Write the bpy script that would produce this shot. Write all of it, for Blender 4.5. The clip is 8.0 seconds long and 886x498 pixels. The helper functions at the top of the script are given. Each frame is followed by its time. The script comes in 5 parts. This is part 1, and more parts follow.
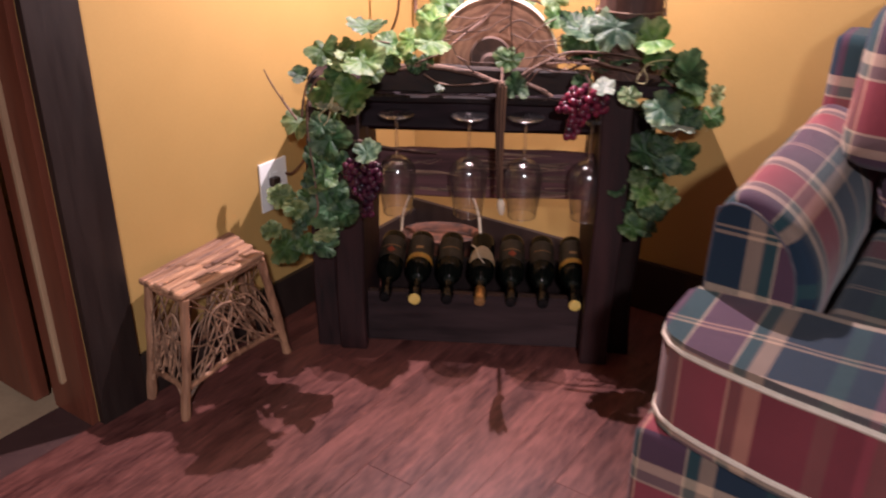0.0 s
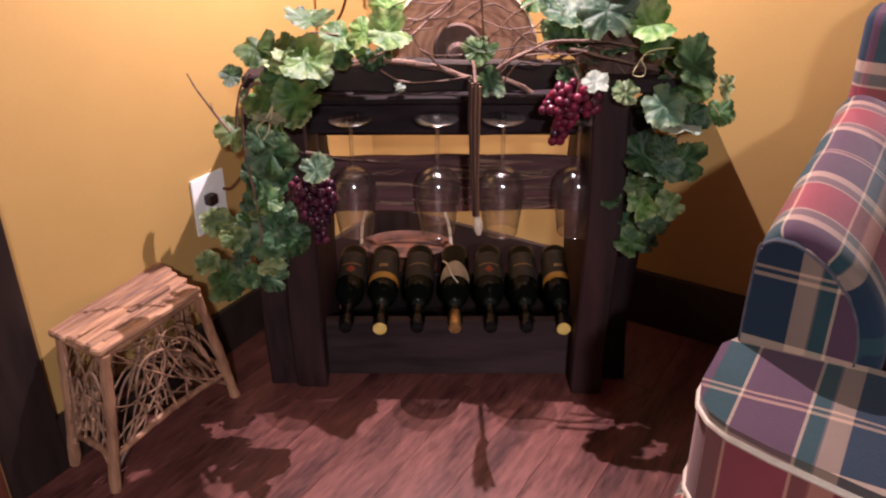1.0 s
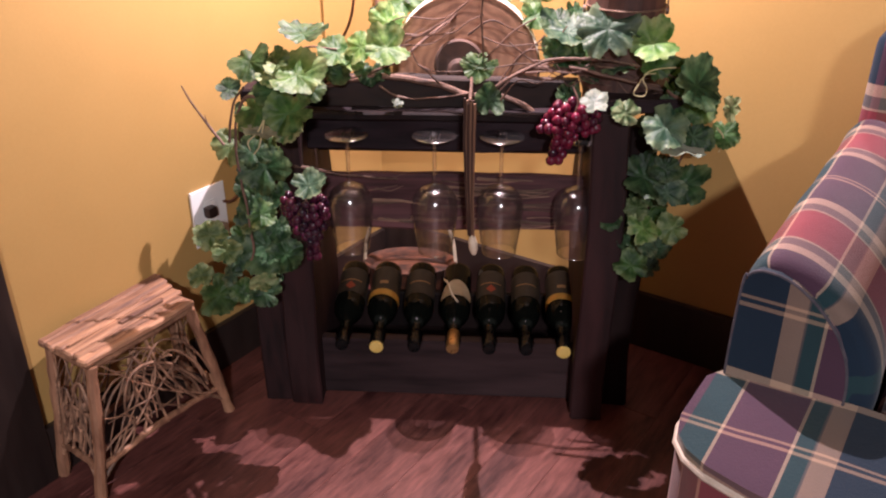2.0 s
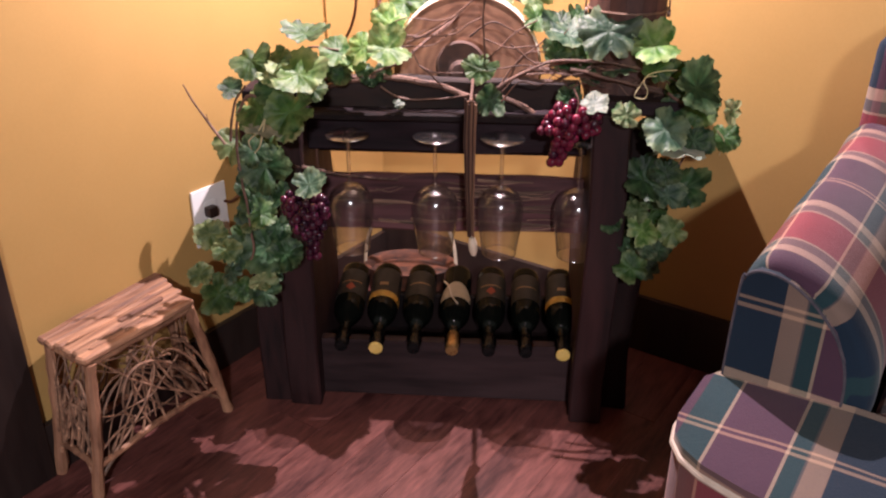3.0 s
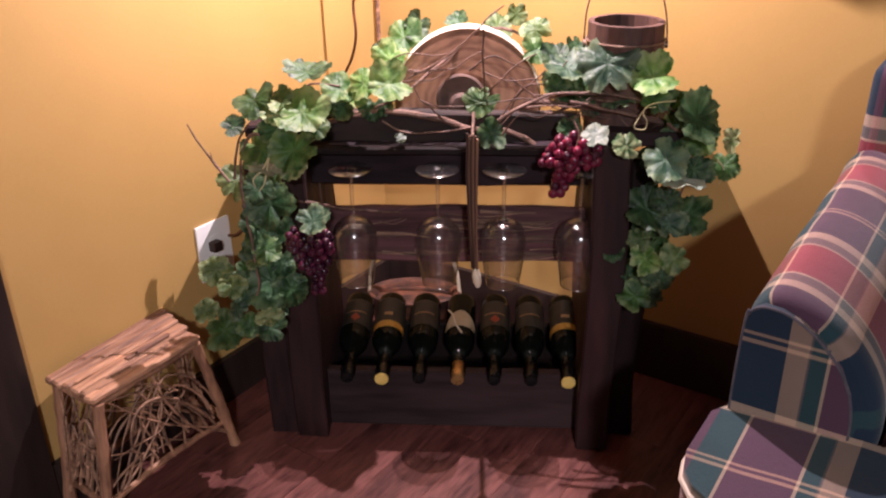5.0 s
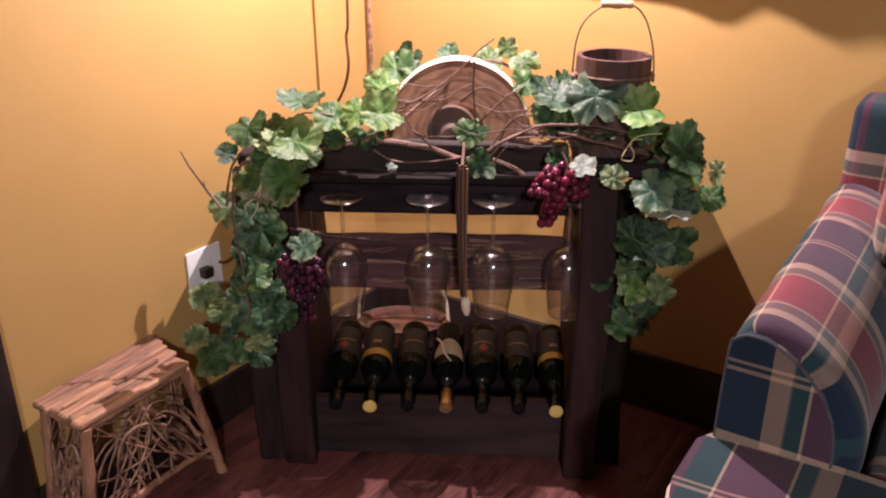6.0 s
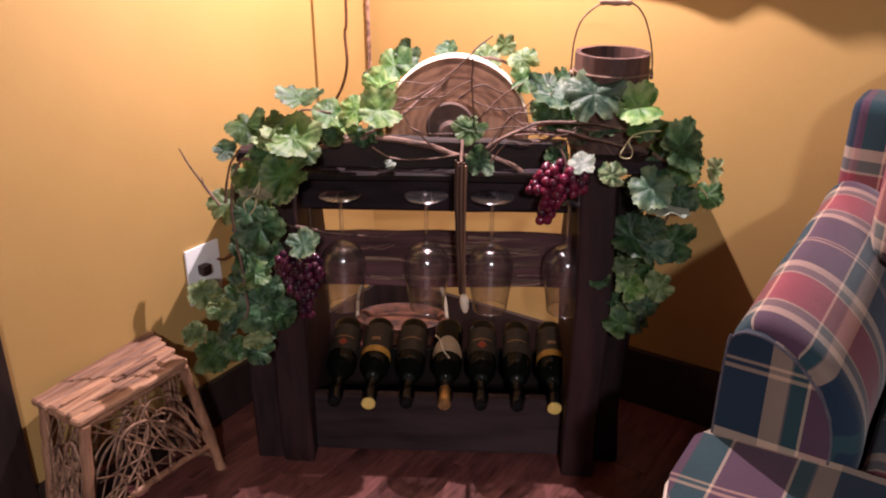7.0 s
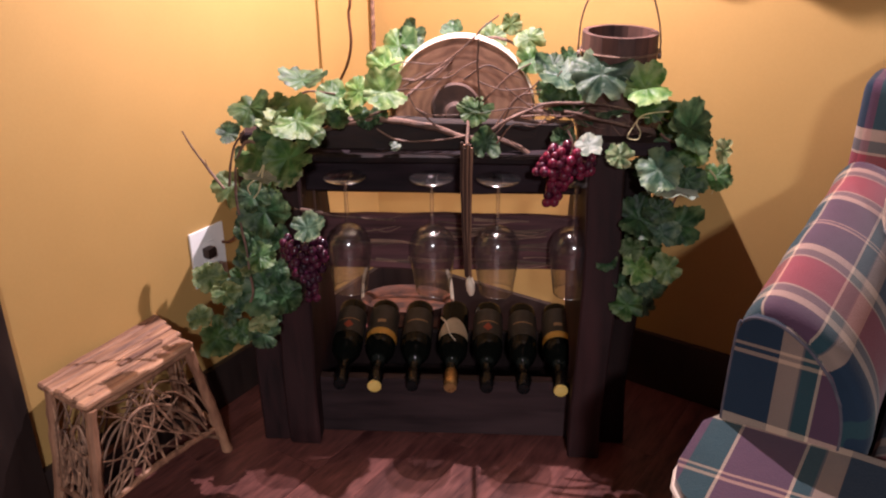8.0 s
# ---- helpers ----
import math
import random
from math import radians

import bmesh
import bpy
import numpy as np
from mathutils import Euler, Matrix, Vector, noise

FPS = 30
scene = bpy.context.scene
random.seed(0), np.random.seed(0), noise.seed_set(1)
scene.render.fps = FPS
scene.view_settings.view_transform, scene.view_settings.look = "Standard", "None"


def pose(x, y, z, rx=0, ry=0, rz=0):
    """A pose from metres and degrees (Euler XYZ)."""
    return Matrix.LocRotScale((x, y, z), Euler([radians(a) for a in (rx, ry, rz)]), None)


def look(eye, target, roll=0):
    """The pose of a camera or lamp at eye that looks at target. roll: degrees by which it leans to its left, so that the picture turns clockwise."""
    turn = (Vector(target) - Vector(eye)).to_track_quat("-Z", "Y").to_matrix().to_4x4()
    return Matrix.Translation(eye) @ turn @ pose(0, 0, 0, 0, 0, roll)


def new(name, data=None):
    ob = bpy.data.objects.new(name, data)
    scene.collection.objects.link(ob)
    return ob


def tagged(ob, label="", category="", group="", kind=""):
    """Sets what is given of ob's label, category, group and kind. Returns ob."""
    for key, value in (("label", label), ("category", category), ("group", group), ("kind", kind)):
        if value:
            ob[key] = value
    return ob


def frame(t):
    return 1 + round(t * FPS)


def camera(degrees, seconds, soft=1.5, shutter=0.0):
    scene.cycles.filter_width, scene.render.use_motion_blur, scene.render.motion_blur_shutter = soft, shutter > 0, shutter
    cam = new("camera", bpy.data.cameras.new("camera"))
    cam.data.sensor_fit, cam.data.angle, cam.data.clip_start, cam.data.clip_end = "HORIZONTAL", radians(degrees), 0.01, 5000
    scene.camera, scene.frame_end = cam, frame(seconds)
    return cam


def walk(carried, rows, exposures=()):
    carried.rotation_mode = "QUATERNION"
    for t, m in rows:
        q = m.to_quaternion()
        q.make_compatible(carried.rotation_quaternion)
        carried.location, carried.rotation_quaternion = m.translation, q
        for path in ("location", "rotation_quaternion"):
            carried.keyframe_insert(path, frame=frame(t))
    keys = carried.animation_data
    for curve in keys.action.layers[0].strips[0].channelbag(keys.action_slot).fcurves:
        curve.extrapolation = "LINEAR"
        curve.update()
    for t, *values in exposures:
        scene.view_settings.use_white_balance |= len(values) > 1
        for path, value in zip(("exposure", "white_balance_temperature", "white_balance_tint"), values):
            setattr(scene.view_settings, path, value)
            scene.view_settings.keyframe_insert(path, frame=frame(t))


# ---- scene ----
cam = camera(55.0, 8.0, soft=2.1, shutter=0.5)
PATH = [
    (0, (0.216, -0.306, 1.292), (0.095, 1.493, 0.426), 0.5),
    (0.3, (0.171, -0.154, 1.274), (0.041, 1.642, 0.404), 1.3),
    (0.5, (0.186, -0.071, 1.289), (0.055, 1.715, 0.399), -0.0),
    (0.7, (0.150, -0.035, 1.287), (0.119, 1.755, 0.402), 0.4),
    (1, (0.177, 0.03, 1.272), (0.152, 1.798, 0.336), -0.4),
    (1.2, (0.191, 0.028, 1.265), (0.169, 1.799, 0.336), 0.4),
    (1.5, (0.23, 0.058, 1.265), (0.158, 1.83, 0.34), 0.6),
    (2.8, (0.269, 0.069, 1.266), (0.147, 1.863, 0.391), -0.3),
    (3, (0.266, 0.061, 1.255), (0.152, 1.848, 0.363), 0.2),
    (3.5, (0.268, 0.068, 1.259), (0.122, 1.84, 0.343), -1.6),
    (4, (0.243, 0.073, 1.267), (0.062, 1.847, 0.361), -1.5),
    (4.5, (0.261, 0.063, 1.27), (0.09, 1.84, 0.368), -1.3),
    (5, (0.258, 0.066, 1.292), (0.143, 1.868, 0.432), -0.9),
    (6.5, (0.258, 0.042, 1.295), (0.169, 1.878, 0.507), -0.0),
    (7, (0.258, 0.047, 1.295), (0.171, 1.878, 0.494), -0.0),
    (7.5, (0.258, 0.052, 1.294), (0.163, 1.877, 0.481), -0.0),
    (8, (0.255, 0.062, 1.298), (0.158, 1.871, 0.451), -0.3),
]
walk(cam, [(t, look(eye, target, roll)) for t, eye, target, roll in PATH], [(0, 0.58), (0.5, 0.68), (1.5, 0.72), (3.0, 0.66), (4.5, 0.65), (5.0, 0.54), (6.5, 0.41), (8.0, 0.48)])

# ---- light ----
# ceiling light of the room behind the camera, shaded bulb over the rack
LAMP = Vector((0.190, 1.905, 1.700))
world = bpy.data.worlds.new("night_indoors")
world.use_nodes = True
world.node_tree.nodes["Background"].inputs[0].default_value = (1.0, 0.8, 0.6, 1)
world.node_tree.nodes["Background"].inputs[1].default_value = 0.01
scene.world = world


def point_lamp(name, place, watts, colour, radius):
    data = bpy.data.lights.new(name, "POINT")
    data.energy, data.color, data.shadow_soft_size = watts, colour, radius
    ob = new(name, data)
    ob.location = place
    return ob


point_lamp("bulb_light", LAMP, 112.0, (1.0, 0.83, 0.92), 0.0055)

# the corner of the room; the right wall runs along local x, the left wall along local -y
ROOM = pose(-0.069, 2.457, 0, 0, 0, -30.5)


def at_room(x, y, z=0.0):
    return ROOM @ Vector((x, y, z))


ceiling_bulb = bpy.data.lights.new("ceiling_light_glow", "AREA")
ceiling_bulb.shape, ceiling_bulb.size, ceiling_bulb.energy, ceiling_bulb.color = "DISK", 0.22, 128.0, (0.96, 0.92, 1.0)
glow = new("ceiling_light_glow", ceiling_bulb)
glow.location = at_room(2.94, -3.67, 2.36)

# ---- materials ----


def nodes_of(name):
    m = bpy.data.materials.new(name)
    m.use_nodes = True
    return m, m.node_tree.nodes, m.node_tree.links, m.node_tree.nodes["Principled BSDF"]


def surface(name, a, b, scale=8.0, rough=0.5, bump=0.15, stretch=(1, 1, 1), fine=60.0, fine_amount=0.35, metal=0.0,
            jitter=0.0, rough_spread=0.12, turn=0.0, spec=0.5, contrast=(0.35, 0.65)):
    """Two colours mixed by a coarse and a fine noise, with relief and uneven gloss."""
    m, n, k, bsdf = nodes_of(name)
    co = n.new("ShaderNodeTexCoord")
    mp = n.new("ShaderNodeMapping")
    mp.inputs["Scale"].default_value = stretch
    mp.inputs["Rotation"].default_value = (0, 0, turn)
    k.new(co.outputs["Object"], mp.inputs["Vector"])
    vec = mp.outputs["Vector"]
    info = n.new("ShaderNodeObjectInfo")
    if jitter:
        add = n.new("ShaderNodeVectorMath")
        add.operation = "MULTIPLY_ADD"
        k.new(info.outputs["Random"], add.inputs[0])
        add.inputs[1].default_value = (37, 53, 71)
        k.new(vec, add.inputs[2])
        vec = add.outputs[0]
    big = n.new("ShaderNodeTexNoise")
    big.inputs["Scale"].default_value, big.inputs["Detail"].default_value = scale, 5
    small = n.new("ShaderNodeTexNoise")
    small.inputs["Scale"].default_value, small.inputs["Detail"].default_value = fine, 4
    k.new(vec, big.inputs["Vector"])
    k.new(vec, small.inputs["Vector"])
    mixf = n.new("ShaderNodeMix")
    mixf.inputs[0].default_value = fine_amount
    k.new(big.outputs["Fac"], mixf.inputs[2])
    k.new(small.outputs["Fac"], mixf.inputs[3])
    span = n.new("ShaderNodeMapRange")
    span.inputs["From Min"].default_value, span.inputs["From Max"].default_value = contrast
    k.new(mixf.outputs[0], span.inputs["Value"])
    ramp = n.new("ShaderNodeMix")
    ramp.data_type = "RGBA"
    ramp.inputs[6].default_value, ramp.inputs[7].default_value = a, b
    k.new(span.outputs["Result"], ramp.inputs[0])
    colour = ramp.outputs[2]
    if jitter:
        hsv = n.new("ShaderNodeHueSaturation")
        val = n.new("ShaderNodeMapRange")
        val.inputs["To Min"].default_value, val.inputs["To Max"].default_value = 1 - jitter, 1 + jitter
        k.new(info.outputs["Random"], val.inputs["Value"])
        k.new(val.outputs["Result"], hsv.inputs["Value"])
        k.new(colour, hsv.inputs["Color"])
        colour = hsv.outputs["Color"]
    k.new(colour, bsdf.inputs["Base Color"])
    rr = n.new("ShaderNodeMapRange")
    rr.inputs["To Min"].default_value, rr.inputs["To Max"].default_value = max(0.02, rough - rough_spread), min(1, rough + rough_spread)
    k.new(small.outputs["Fac"], rr.inputs["Value"])
    k.new(rr.outputs["Result"], bsdf.inputs["Roughness"])
    bsdf.inputs["Metallic"].default_value = metal
    bsdf.inputs["Specular IOR Level"].default_value = spec
    if bump:
        bp = n.new("ShaderNodeBump")
        bp.inputs["Strength"].default_value, bp.inputs["Distance"].default_value = bump, 0.004
        k.new(mixf.outputs[0], bp.inputs["Height"])
        k.new(bp.outputs["Normal"], bsdf.inputs["Normal"])
    return m


WALL = surface("ochre_wall_paint", (0.415, 0.252, 0.084, 1), (0.455, 0.279, 0.096, 1), 3.0, 0.62, 0.10, fine=160, fine_amount=0.3, spec=0.3)
# ceiling and far walls stay out of view; dark only to cut bounced light
CEIL = surface("unseen_dark_ceiling", (0.10, 0.055, 0.035, 1), (0.16, 0.09, 0.058, 1), 3.0, 0.8, 0.1, fine=120)
UNSEEN_WALL = surface("unseen_dark_wall", (0.05, 0.026, 0.017, 1), (0.11, 0.058, 0.038, 1), 6.0, 0.55, 0.15, (1, 1, 0.1), fine=50)
TRIM = surface("black_brown_stain", (0.013, 0.0078, 0.0068, 1), (0.030, 0.0172, 0.0138, 1), 7.0, 0.5, 0.12, (1, 1, 0.12), fine=50)
REDWOOD = surface("red_brown_door_wood", (0.095, 0.027, 0.016, 1), (0.19, 0.055, 0.030, 1), 9.0, 0.42, 0.12, (1, 1, 0.08), fine=45)
PALEWOOD = surface("bare_wood_edge", (0.33, 0.2, 0.12, 1), (0.45, 0.3, 0.18, 1), 12, 0.5, 0.1, (1, 1, 0.1))
PLANK = surface("red_brown_floor_plank", (0.044, 0.0128, 0.0120, 1), (0.168, 0.058, 0.047, 1), 7.0, 0.44, 0.45, (0.42, 2.2, 1), fine=44, spec=0.36,
                fine_amount=0.45, jitter=0.07, rough_spread=0.16, contrast=(0.36, 0.64))
JOINT = surface("floor_joint", (0.05, 0.02, 0.018, 1), (0.07, 0.03, 0.026, 1), 8, 0.7, 0.1)
TILE = surface("tan_floor", (0.36, 0.25, 0.16, 1), (0.48, 0.34, 0.22, 1), 6, 0.5, 0.1)
BARN = surface("dark_barn_wood", (0.0036, 0.0020, 0.0022, 1), (0.018, 0.0085, 0.0078, 1), 10, 0.66, 0.6, (1, 1, 0.16), fine=48, jitter=0.08, spec=0.17)
BARNRED = surface("red_brown_barn_wood", (0.0072, 0.0027, 0.0031, 1), (0.040, 0.0135, 0.0138, 1), 10, 0.66, 0.5, (1, 1, 0.16), fine=48, jitter=0.08, spec=0.3)
BARNX = surface("dark_barn_board", (0.0080, 0.0046, 0.0062, 1), (0.029, 0.0160, 0.0195, 1), 10, 0.66, 0.6, (0.16, 1, 1), fine=48, jitter=0.08, spec=0.17)
GREYBOARD = surface("grey_brown_board", (0.013, 0.0072, 0.0078, 1), (0.052, 0.029, 0.0300, 1), 9, 0.7, 0.5, (0.14, 1, 1), fine=50, spec=0.2)
DARKBARK = surface("dark_bark", (0.008, 0.0045, 0.0042, 1), (0.034, 0.018, 0.0145, 1), 22, 0.85, 0.7, (0.4, 1, 1), fine=80)
CANE = surface("split_cane", (0.090, 0.040, 0.024, 1), (0.33, 0.180, 0.105, 1), 40, 0.6, 0.4, (1, 1, 0.06), fine=150)
SPLITBOARD = surface("split_brown_board", (0.024, 0.0088, 0.0095, 1), (0.150, 0.062, 0.064, 1), 9, 0.7, 0.6, (0.10, 1, 1.6), fine=40, fine_amount=0.5, spec=0.3)
SPLINT = surface("split_wood_strip", (0.030, 0.016, 0.012, 1), (0.26, 0.15, 0.10, 1), 14, 0.7, 0.4, (0.2, 1, 1), fine=90, jitter=0.45)
CANEDARK = surface("dark_split_cane", (0.028, 0.012, 0.009, 1), (0.095, 0.043, 0.027, 1), 40, 0.6, 0.4, (1, 1, 0.06), fine=150)
VINE = surface("vine_stem", (0.062, 0.031, 0.022, 1), (0.205, 0.110, 0.077, 1), 40, 0.7, 0.4, fine=140)
VINEDARK = surface("dark_vine_stem", (0.045, 0.022, 0.016, 1), (0.14, 0.072, 0.048, 1), 40, 0.75, 0.4, fine=140)
TWIG = surface("peeled_twig", (0.075, 0.032, 0.020, 1), (0.50, 0.275, 0.165, 1), 26, 0.62, 0.35, fine=110, jitter=0.42)
LEG = surface("bench_leg_wood", (0.13, 0.054, 0.031, 1), (0.42, 0.215, 0.120, 1), 18, 0.62, 0.35, (1, 1, 0.25), fine=90, jitter=0.12)
SLAT = surface("bark_slat", (0.110, 0.044, 0.029, 1), (0.47, 0.252, 0.142, 1), 16, 0.72, 0.7, (0.16, 1.8, 1), fine=70, fine_amount=0.42, jitter=0.22, contrast=(0.36, 0.62))


def ringed_wood(name, a, b):
    """End grain: uneven growth rings round local z, with cracks and stains."""
    m, n, k, bsdf = nodes_of(name)
    co = n.new("ShaderNodeTexCoord")
    wave = n.new("ShaderNodeTexWave")
    wave.wave_type, wave.rings_direction = "RINGS", "Z"
    wave.inputs["Scale"].default_value, wave.inputs["Distortion"].default_value = 17, 5.0
    wave.inputs["Detail"].default_value, wave.inputs["Detail Scale"].default_value = 4, 1.2
    k.new(co.outputs["Object"], wave.inputs["Vector"])
    stain = n.new("ShaderNodeTexNoise")
    stain.inputs["Scale"].default_value, stain.inputs["Detail"].default_value = 18, 6
    k.new(co.outputs["Object"], stain.inputs["Vector"])
    both = n.new("ShaderNodeMix")
    both.inputs[0].default_value = 0.84
    k.new(wave.outputs["Fac"], both.inputs[2])
    k.new(stain.outputs["Fac"], both.inputs[3])
    span = n.new("ShaderNodeMapRange")
    span.inputs["From Min"].default_value, span.inputs["From Max"].default_value = 0.25, 0.75
    k.new(both.outputs[0], span.inputs["Value"])
    mix = n.new("ShaderNodeMix")
    mix.data_type = "RGBA"
    mix.inputs[6].default_value, mix.inputs[7].default_value = a, b
    k.new(span.outputs["Result"], mix.inputs[0])
    k.new(mix.outputs[2], bsdf.inputs["Base Color"])
    bsdf.inputs["Roughness"].default_value = 0.65
    bp = n.new("ShaderNodeBump")
    bp.inputs["Strength"].default_value, bp.inputs["Distance"].default_value = 0.15, 0.004
    k.new(both.outputs[0], bp.inputs["Height"])
    k.new(bp.outputs["Normal"], bsdf.inputs["Normal"])
    return m


DISC = ringed_wood("turned_wood_face", (0.125, 0.050, 0.028, 1), (0.43, 0.222, 0.130, 1))
RIM = surface("pale_wheel_rim", (0.74, 0.64, 0.5, 1), (0.84, 0.76, 0.62, 1), 14, 0.6, 0.15, fine=80)
BOSS = surface("dark_turned_boss", (0.050, 0.027, 0.021, 1), (0.12, 0.064, 0.047, 1), 16, 0.78, 0.25)
STAVE = surface("bucket_stave", (0.036, 0.015, 0.012, 1), (0.135, 0.060, 0.044, 1), 16, 0.68, 0.5, (1, 1, 0.2), fine=60, fine_amount=0.5, jitter=0.035)
WIRE = surface("rusty_wire", (0.13, 0.075, 0.055, 1), (0.30, 0.19, 0.14, 1), 60, 0.5, 0.2, metal=0.4)
GRIP = surface("turned_grip", (0.45, 0.24, 0.15, 1), (0.62, 0.38, 0.25, 1), 60, 0.5, 0.2)
PLASTIC = surface("white_plate", (0.78, 0.77, 0.74, 1), (0.82, 0.81, 0.78, 1), 20, 0.35, 0.02)
CORD = surface("brown_cord", (0.075, 0.026, 0.014, 1), (0.13, 0.048, 0.025, 1), 40, 0.45, 0.05)
PLUG = surface("dark_plug", (0.016, 0.008, 0.007, 1), (0.03, 0.015, 0.011, 1), 40, 0.45, 0.05)
ROPE = surface("twisted_rope", (0.10, 0.045, 0.028, 1), (0.36, 0.20, 0.12, 1), 60, 0.8, 0.4)
HOOP = surface("pale_reed", (0.62, 0.5, 0.36, 1), (0.74, 0.62, 0.47, 1), 30, 0.6, 0.2)
WICKER = surface("red_brown_wicker", (0.020, 0.0065, 0.0035, 1), (0.115, 0.037, 0.017, 1), 30, 0.7, 0.8, (0.35, 1, 1), contrast=(0.4, 0.6))
SHADE = surface("lamp_shade_tin", (0.10, 0.07, 0.05, 1), (0.16, 0.11, 0.08, 1), 12, 0.5, 0.1, metal=0.5)
PIPING = surface("cream_piping", (0.52, 0.42, 0.34, 1), (0.62, 0.52, 0.43, 1), 60, 0.85, 0.2, fine=300)
DARKPIPING = surface("slate_piping", (0.03, 0.028, 0.04, 1), (0.08, 0.065, 0.075, 1), 60, 0.85, 0.2, fine=300)
FOIL_DARK = surface("black_foil", (0.004, 0.004, 0.0045, 1), (0.010, 0.009, 0.009, 1), 40, 0.22, 0.1, spec=0.15)
FOIL_YELLOW = surface("yellow_foil", (0.72, 0.49, 0.12, 1), (0.82, 0.58, 0.18, 1), 40, 0.4, 0.1)
FOIL_GOLD = surface("bronze_foil", (0.34, 0.19, 0.07, 1), (0.46, 0.28, 0.11, 1), 40, 0.3, 0.1, metal=0.7)
LABEL_DARK = surface("dark_label", (0.030, 0.026, 0.022, 1), (0.055, 0.048, 0.040, 1), 30, 0.6, 0.05)
LABEL_YELLOW = surface("gold_band_label", (0.60, 0.34, 0.06, 1), (0.70, 0.41, 0.09, 1), 30, 0.45, 0.05)
LABEL_CREAM = surface("cream_label", (0.50, 0.41, 0.28, 1), (0.58, 0.48, 0.34, 1), 30, 0.6, 0.05)
LABEL_RED = surface("red_label_mark", (0.35, 0.06, 0.03, 1), (0.42, 0.08, 0.04, 1), 30, 0.6, 0.05)
LABEL_TAN = surface("tan_label_bars", (0.40, 0.24, 0.11, 1), (0.46, 0.28, 0.14, 1), 30, 0.6, 0.05)


def thin_glass(name, bend=0.03, haze=0.010, shineat=0.115):
    """Thin blown glass: clear straight on, mirror-like towards its edges, a little of the view bent."""
    m, n, k, bsdf = nodes_of(name)
    clear = n.new("ShaderNodeBsdfTransparent")
    clear.inputs["Color"].default_value = (0.985, 0.985, 0.985, 1)
    bent = n.new("ShaderNodeBsdfGlass")
    bent.inputs["IOR"].default_value, bent.inputs["Roughness"].default_value = 1.45, 0.0
    body = n.new("ShaderNodeMixShader")
    body.inputs[0].default_value = bend
    k.new(clear.outputs[0], body.inputs[1])
    k.new(bent.outputs[0], body.inputs[2])
    # pale diffuse veil: painted haze that brightens the outlines of the glass
    veil = n.new("ShaderNodeBsdfDiffuse")
    veil.inputs["Color"].default_value = (0.80, 0.82, 0.85, 1)
    hazy = n.new("ShaderNodeMixShader")
    hazy.inputs[0].default_value = haze
    k.new(body.outputs[0], hazy.inputs[1])
    k.new(veil.outputs[0], hazy.inputs[2])
    shine = n.new("ShaderNodeBsdfGlossy")
    shine.inputs["Roughness"].default_value = 0.13
    edge = n.new("ShaderNodeLayerWeight")
    edge.inputs["Blend"].default_value = 0.5
    steep = n.new("ShaderNodeMath")
    steep.operation = "POWER"
    k.new(edge.outputs["Facing"], steep.inputs[0])
    steep.inputs[1].default_value = 3.8
    gain = n.new("ShaderNodeMath")
    gain.operation = "MULTIPLY_ADD"
    k.new(steep.outputs[0], gain.inputs[0])
    gain.inputs[1].default_value, gain.inputs[2].default_value = 0.85, shineat
    mix = n.new("ShaderNodeMixShader")
    k.new(gain.outputs[0], mix.inputs[0])
    k.new(hazy.outputs[0], mix.inputs[1])
    k.new(shine.outputs[0], mix.inputs[2])
    k.new(mix.outputs[0], n["Material Output"].inputs["Surface"])
    return m


GLASS = thin_glass("clear_glass", 0.10, 0.002, 0.075)
THICK_GLASS = thin_glass("thick_clear_glass", 0.20, 0.004, 0.08)
BOTTLE = surface("dark_bottle_glass", (0.0025, 0.003, 0.0025, 1), (0.004, 0.005, 0.004, 1), 20, 0.06, 0.0, rough_spread=0.02, spec=0.07)


def grape_material(name, deep, lit):
    m, n, k, bsdf = nodes_of(name)
    info = n.new("ShaderNodeObjectInfo")
    ramp = n.new("ShaderNodeValToRGB")
    ramp.color_ramp.elements[0].color = deep
    ramp.color_ramp.elements[1].color = lit
    k.new(info.outputs["Random"], ramp.inputs["Fac"])
    co = n.new("ShaderNodeTexCoord")
    tex = n.new("ShaderNodeTexNoise")
    tex.inputs["Scale"].default_value = 90
    k.new(co.outputs["Object"], tex.inputs["Vector"])
    rr = n.new("ShaderNodeMapRange")
    rr.inputs["To Min"].default_value, rr.inputs["To Max"].default_value = 0.07, 0.22
    k.new(tex.outputs["Fac"], rr.inputs["Value"])
    k.new(rr.outputs["Result"], bsdf.inputs["Roughness"])
    k.new(ramp.outputs["Color"], bsdf.inputs["Base Color"])
    bsdf.inputs["Subsurface Weight"].default_value = 0.15
    bsdf.inputs["Subsurface Radius"].default_value = (0.006, 0.002, 0.002)
    return m


GRAPE_RED = grape_material("glossy_red_grape", (0.030, 0.004, 0.014, 1), (0.15, 0.010, 0.032, 1))
GRAPE_PURPLE = grape_material("glossy_purple_grape", (0.012, 0.003, 0.010, 1), (0.070, 0.009, 0.026, 1))


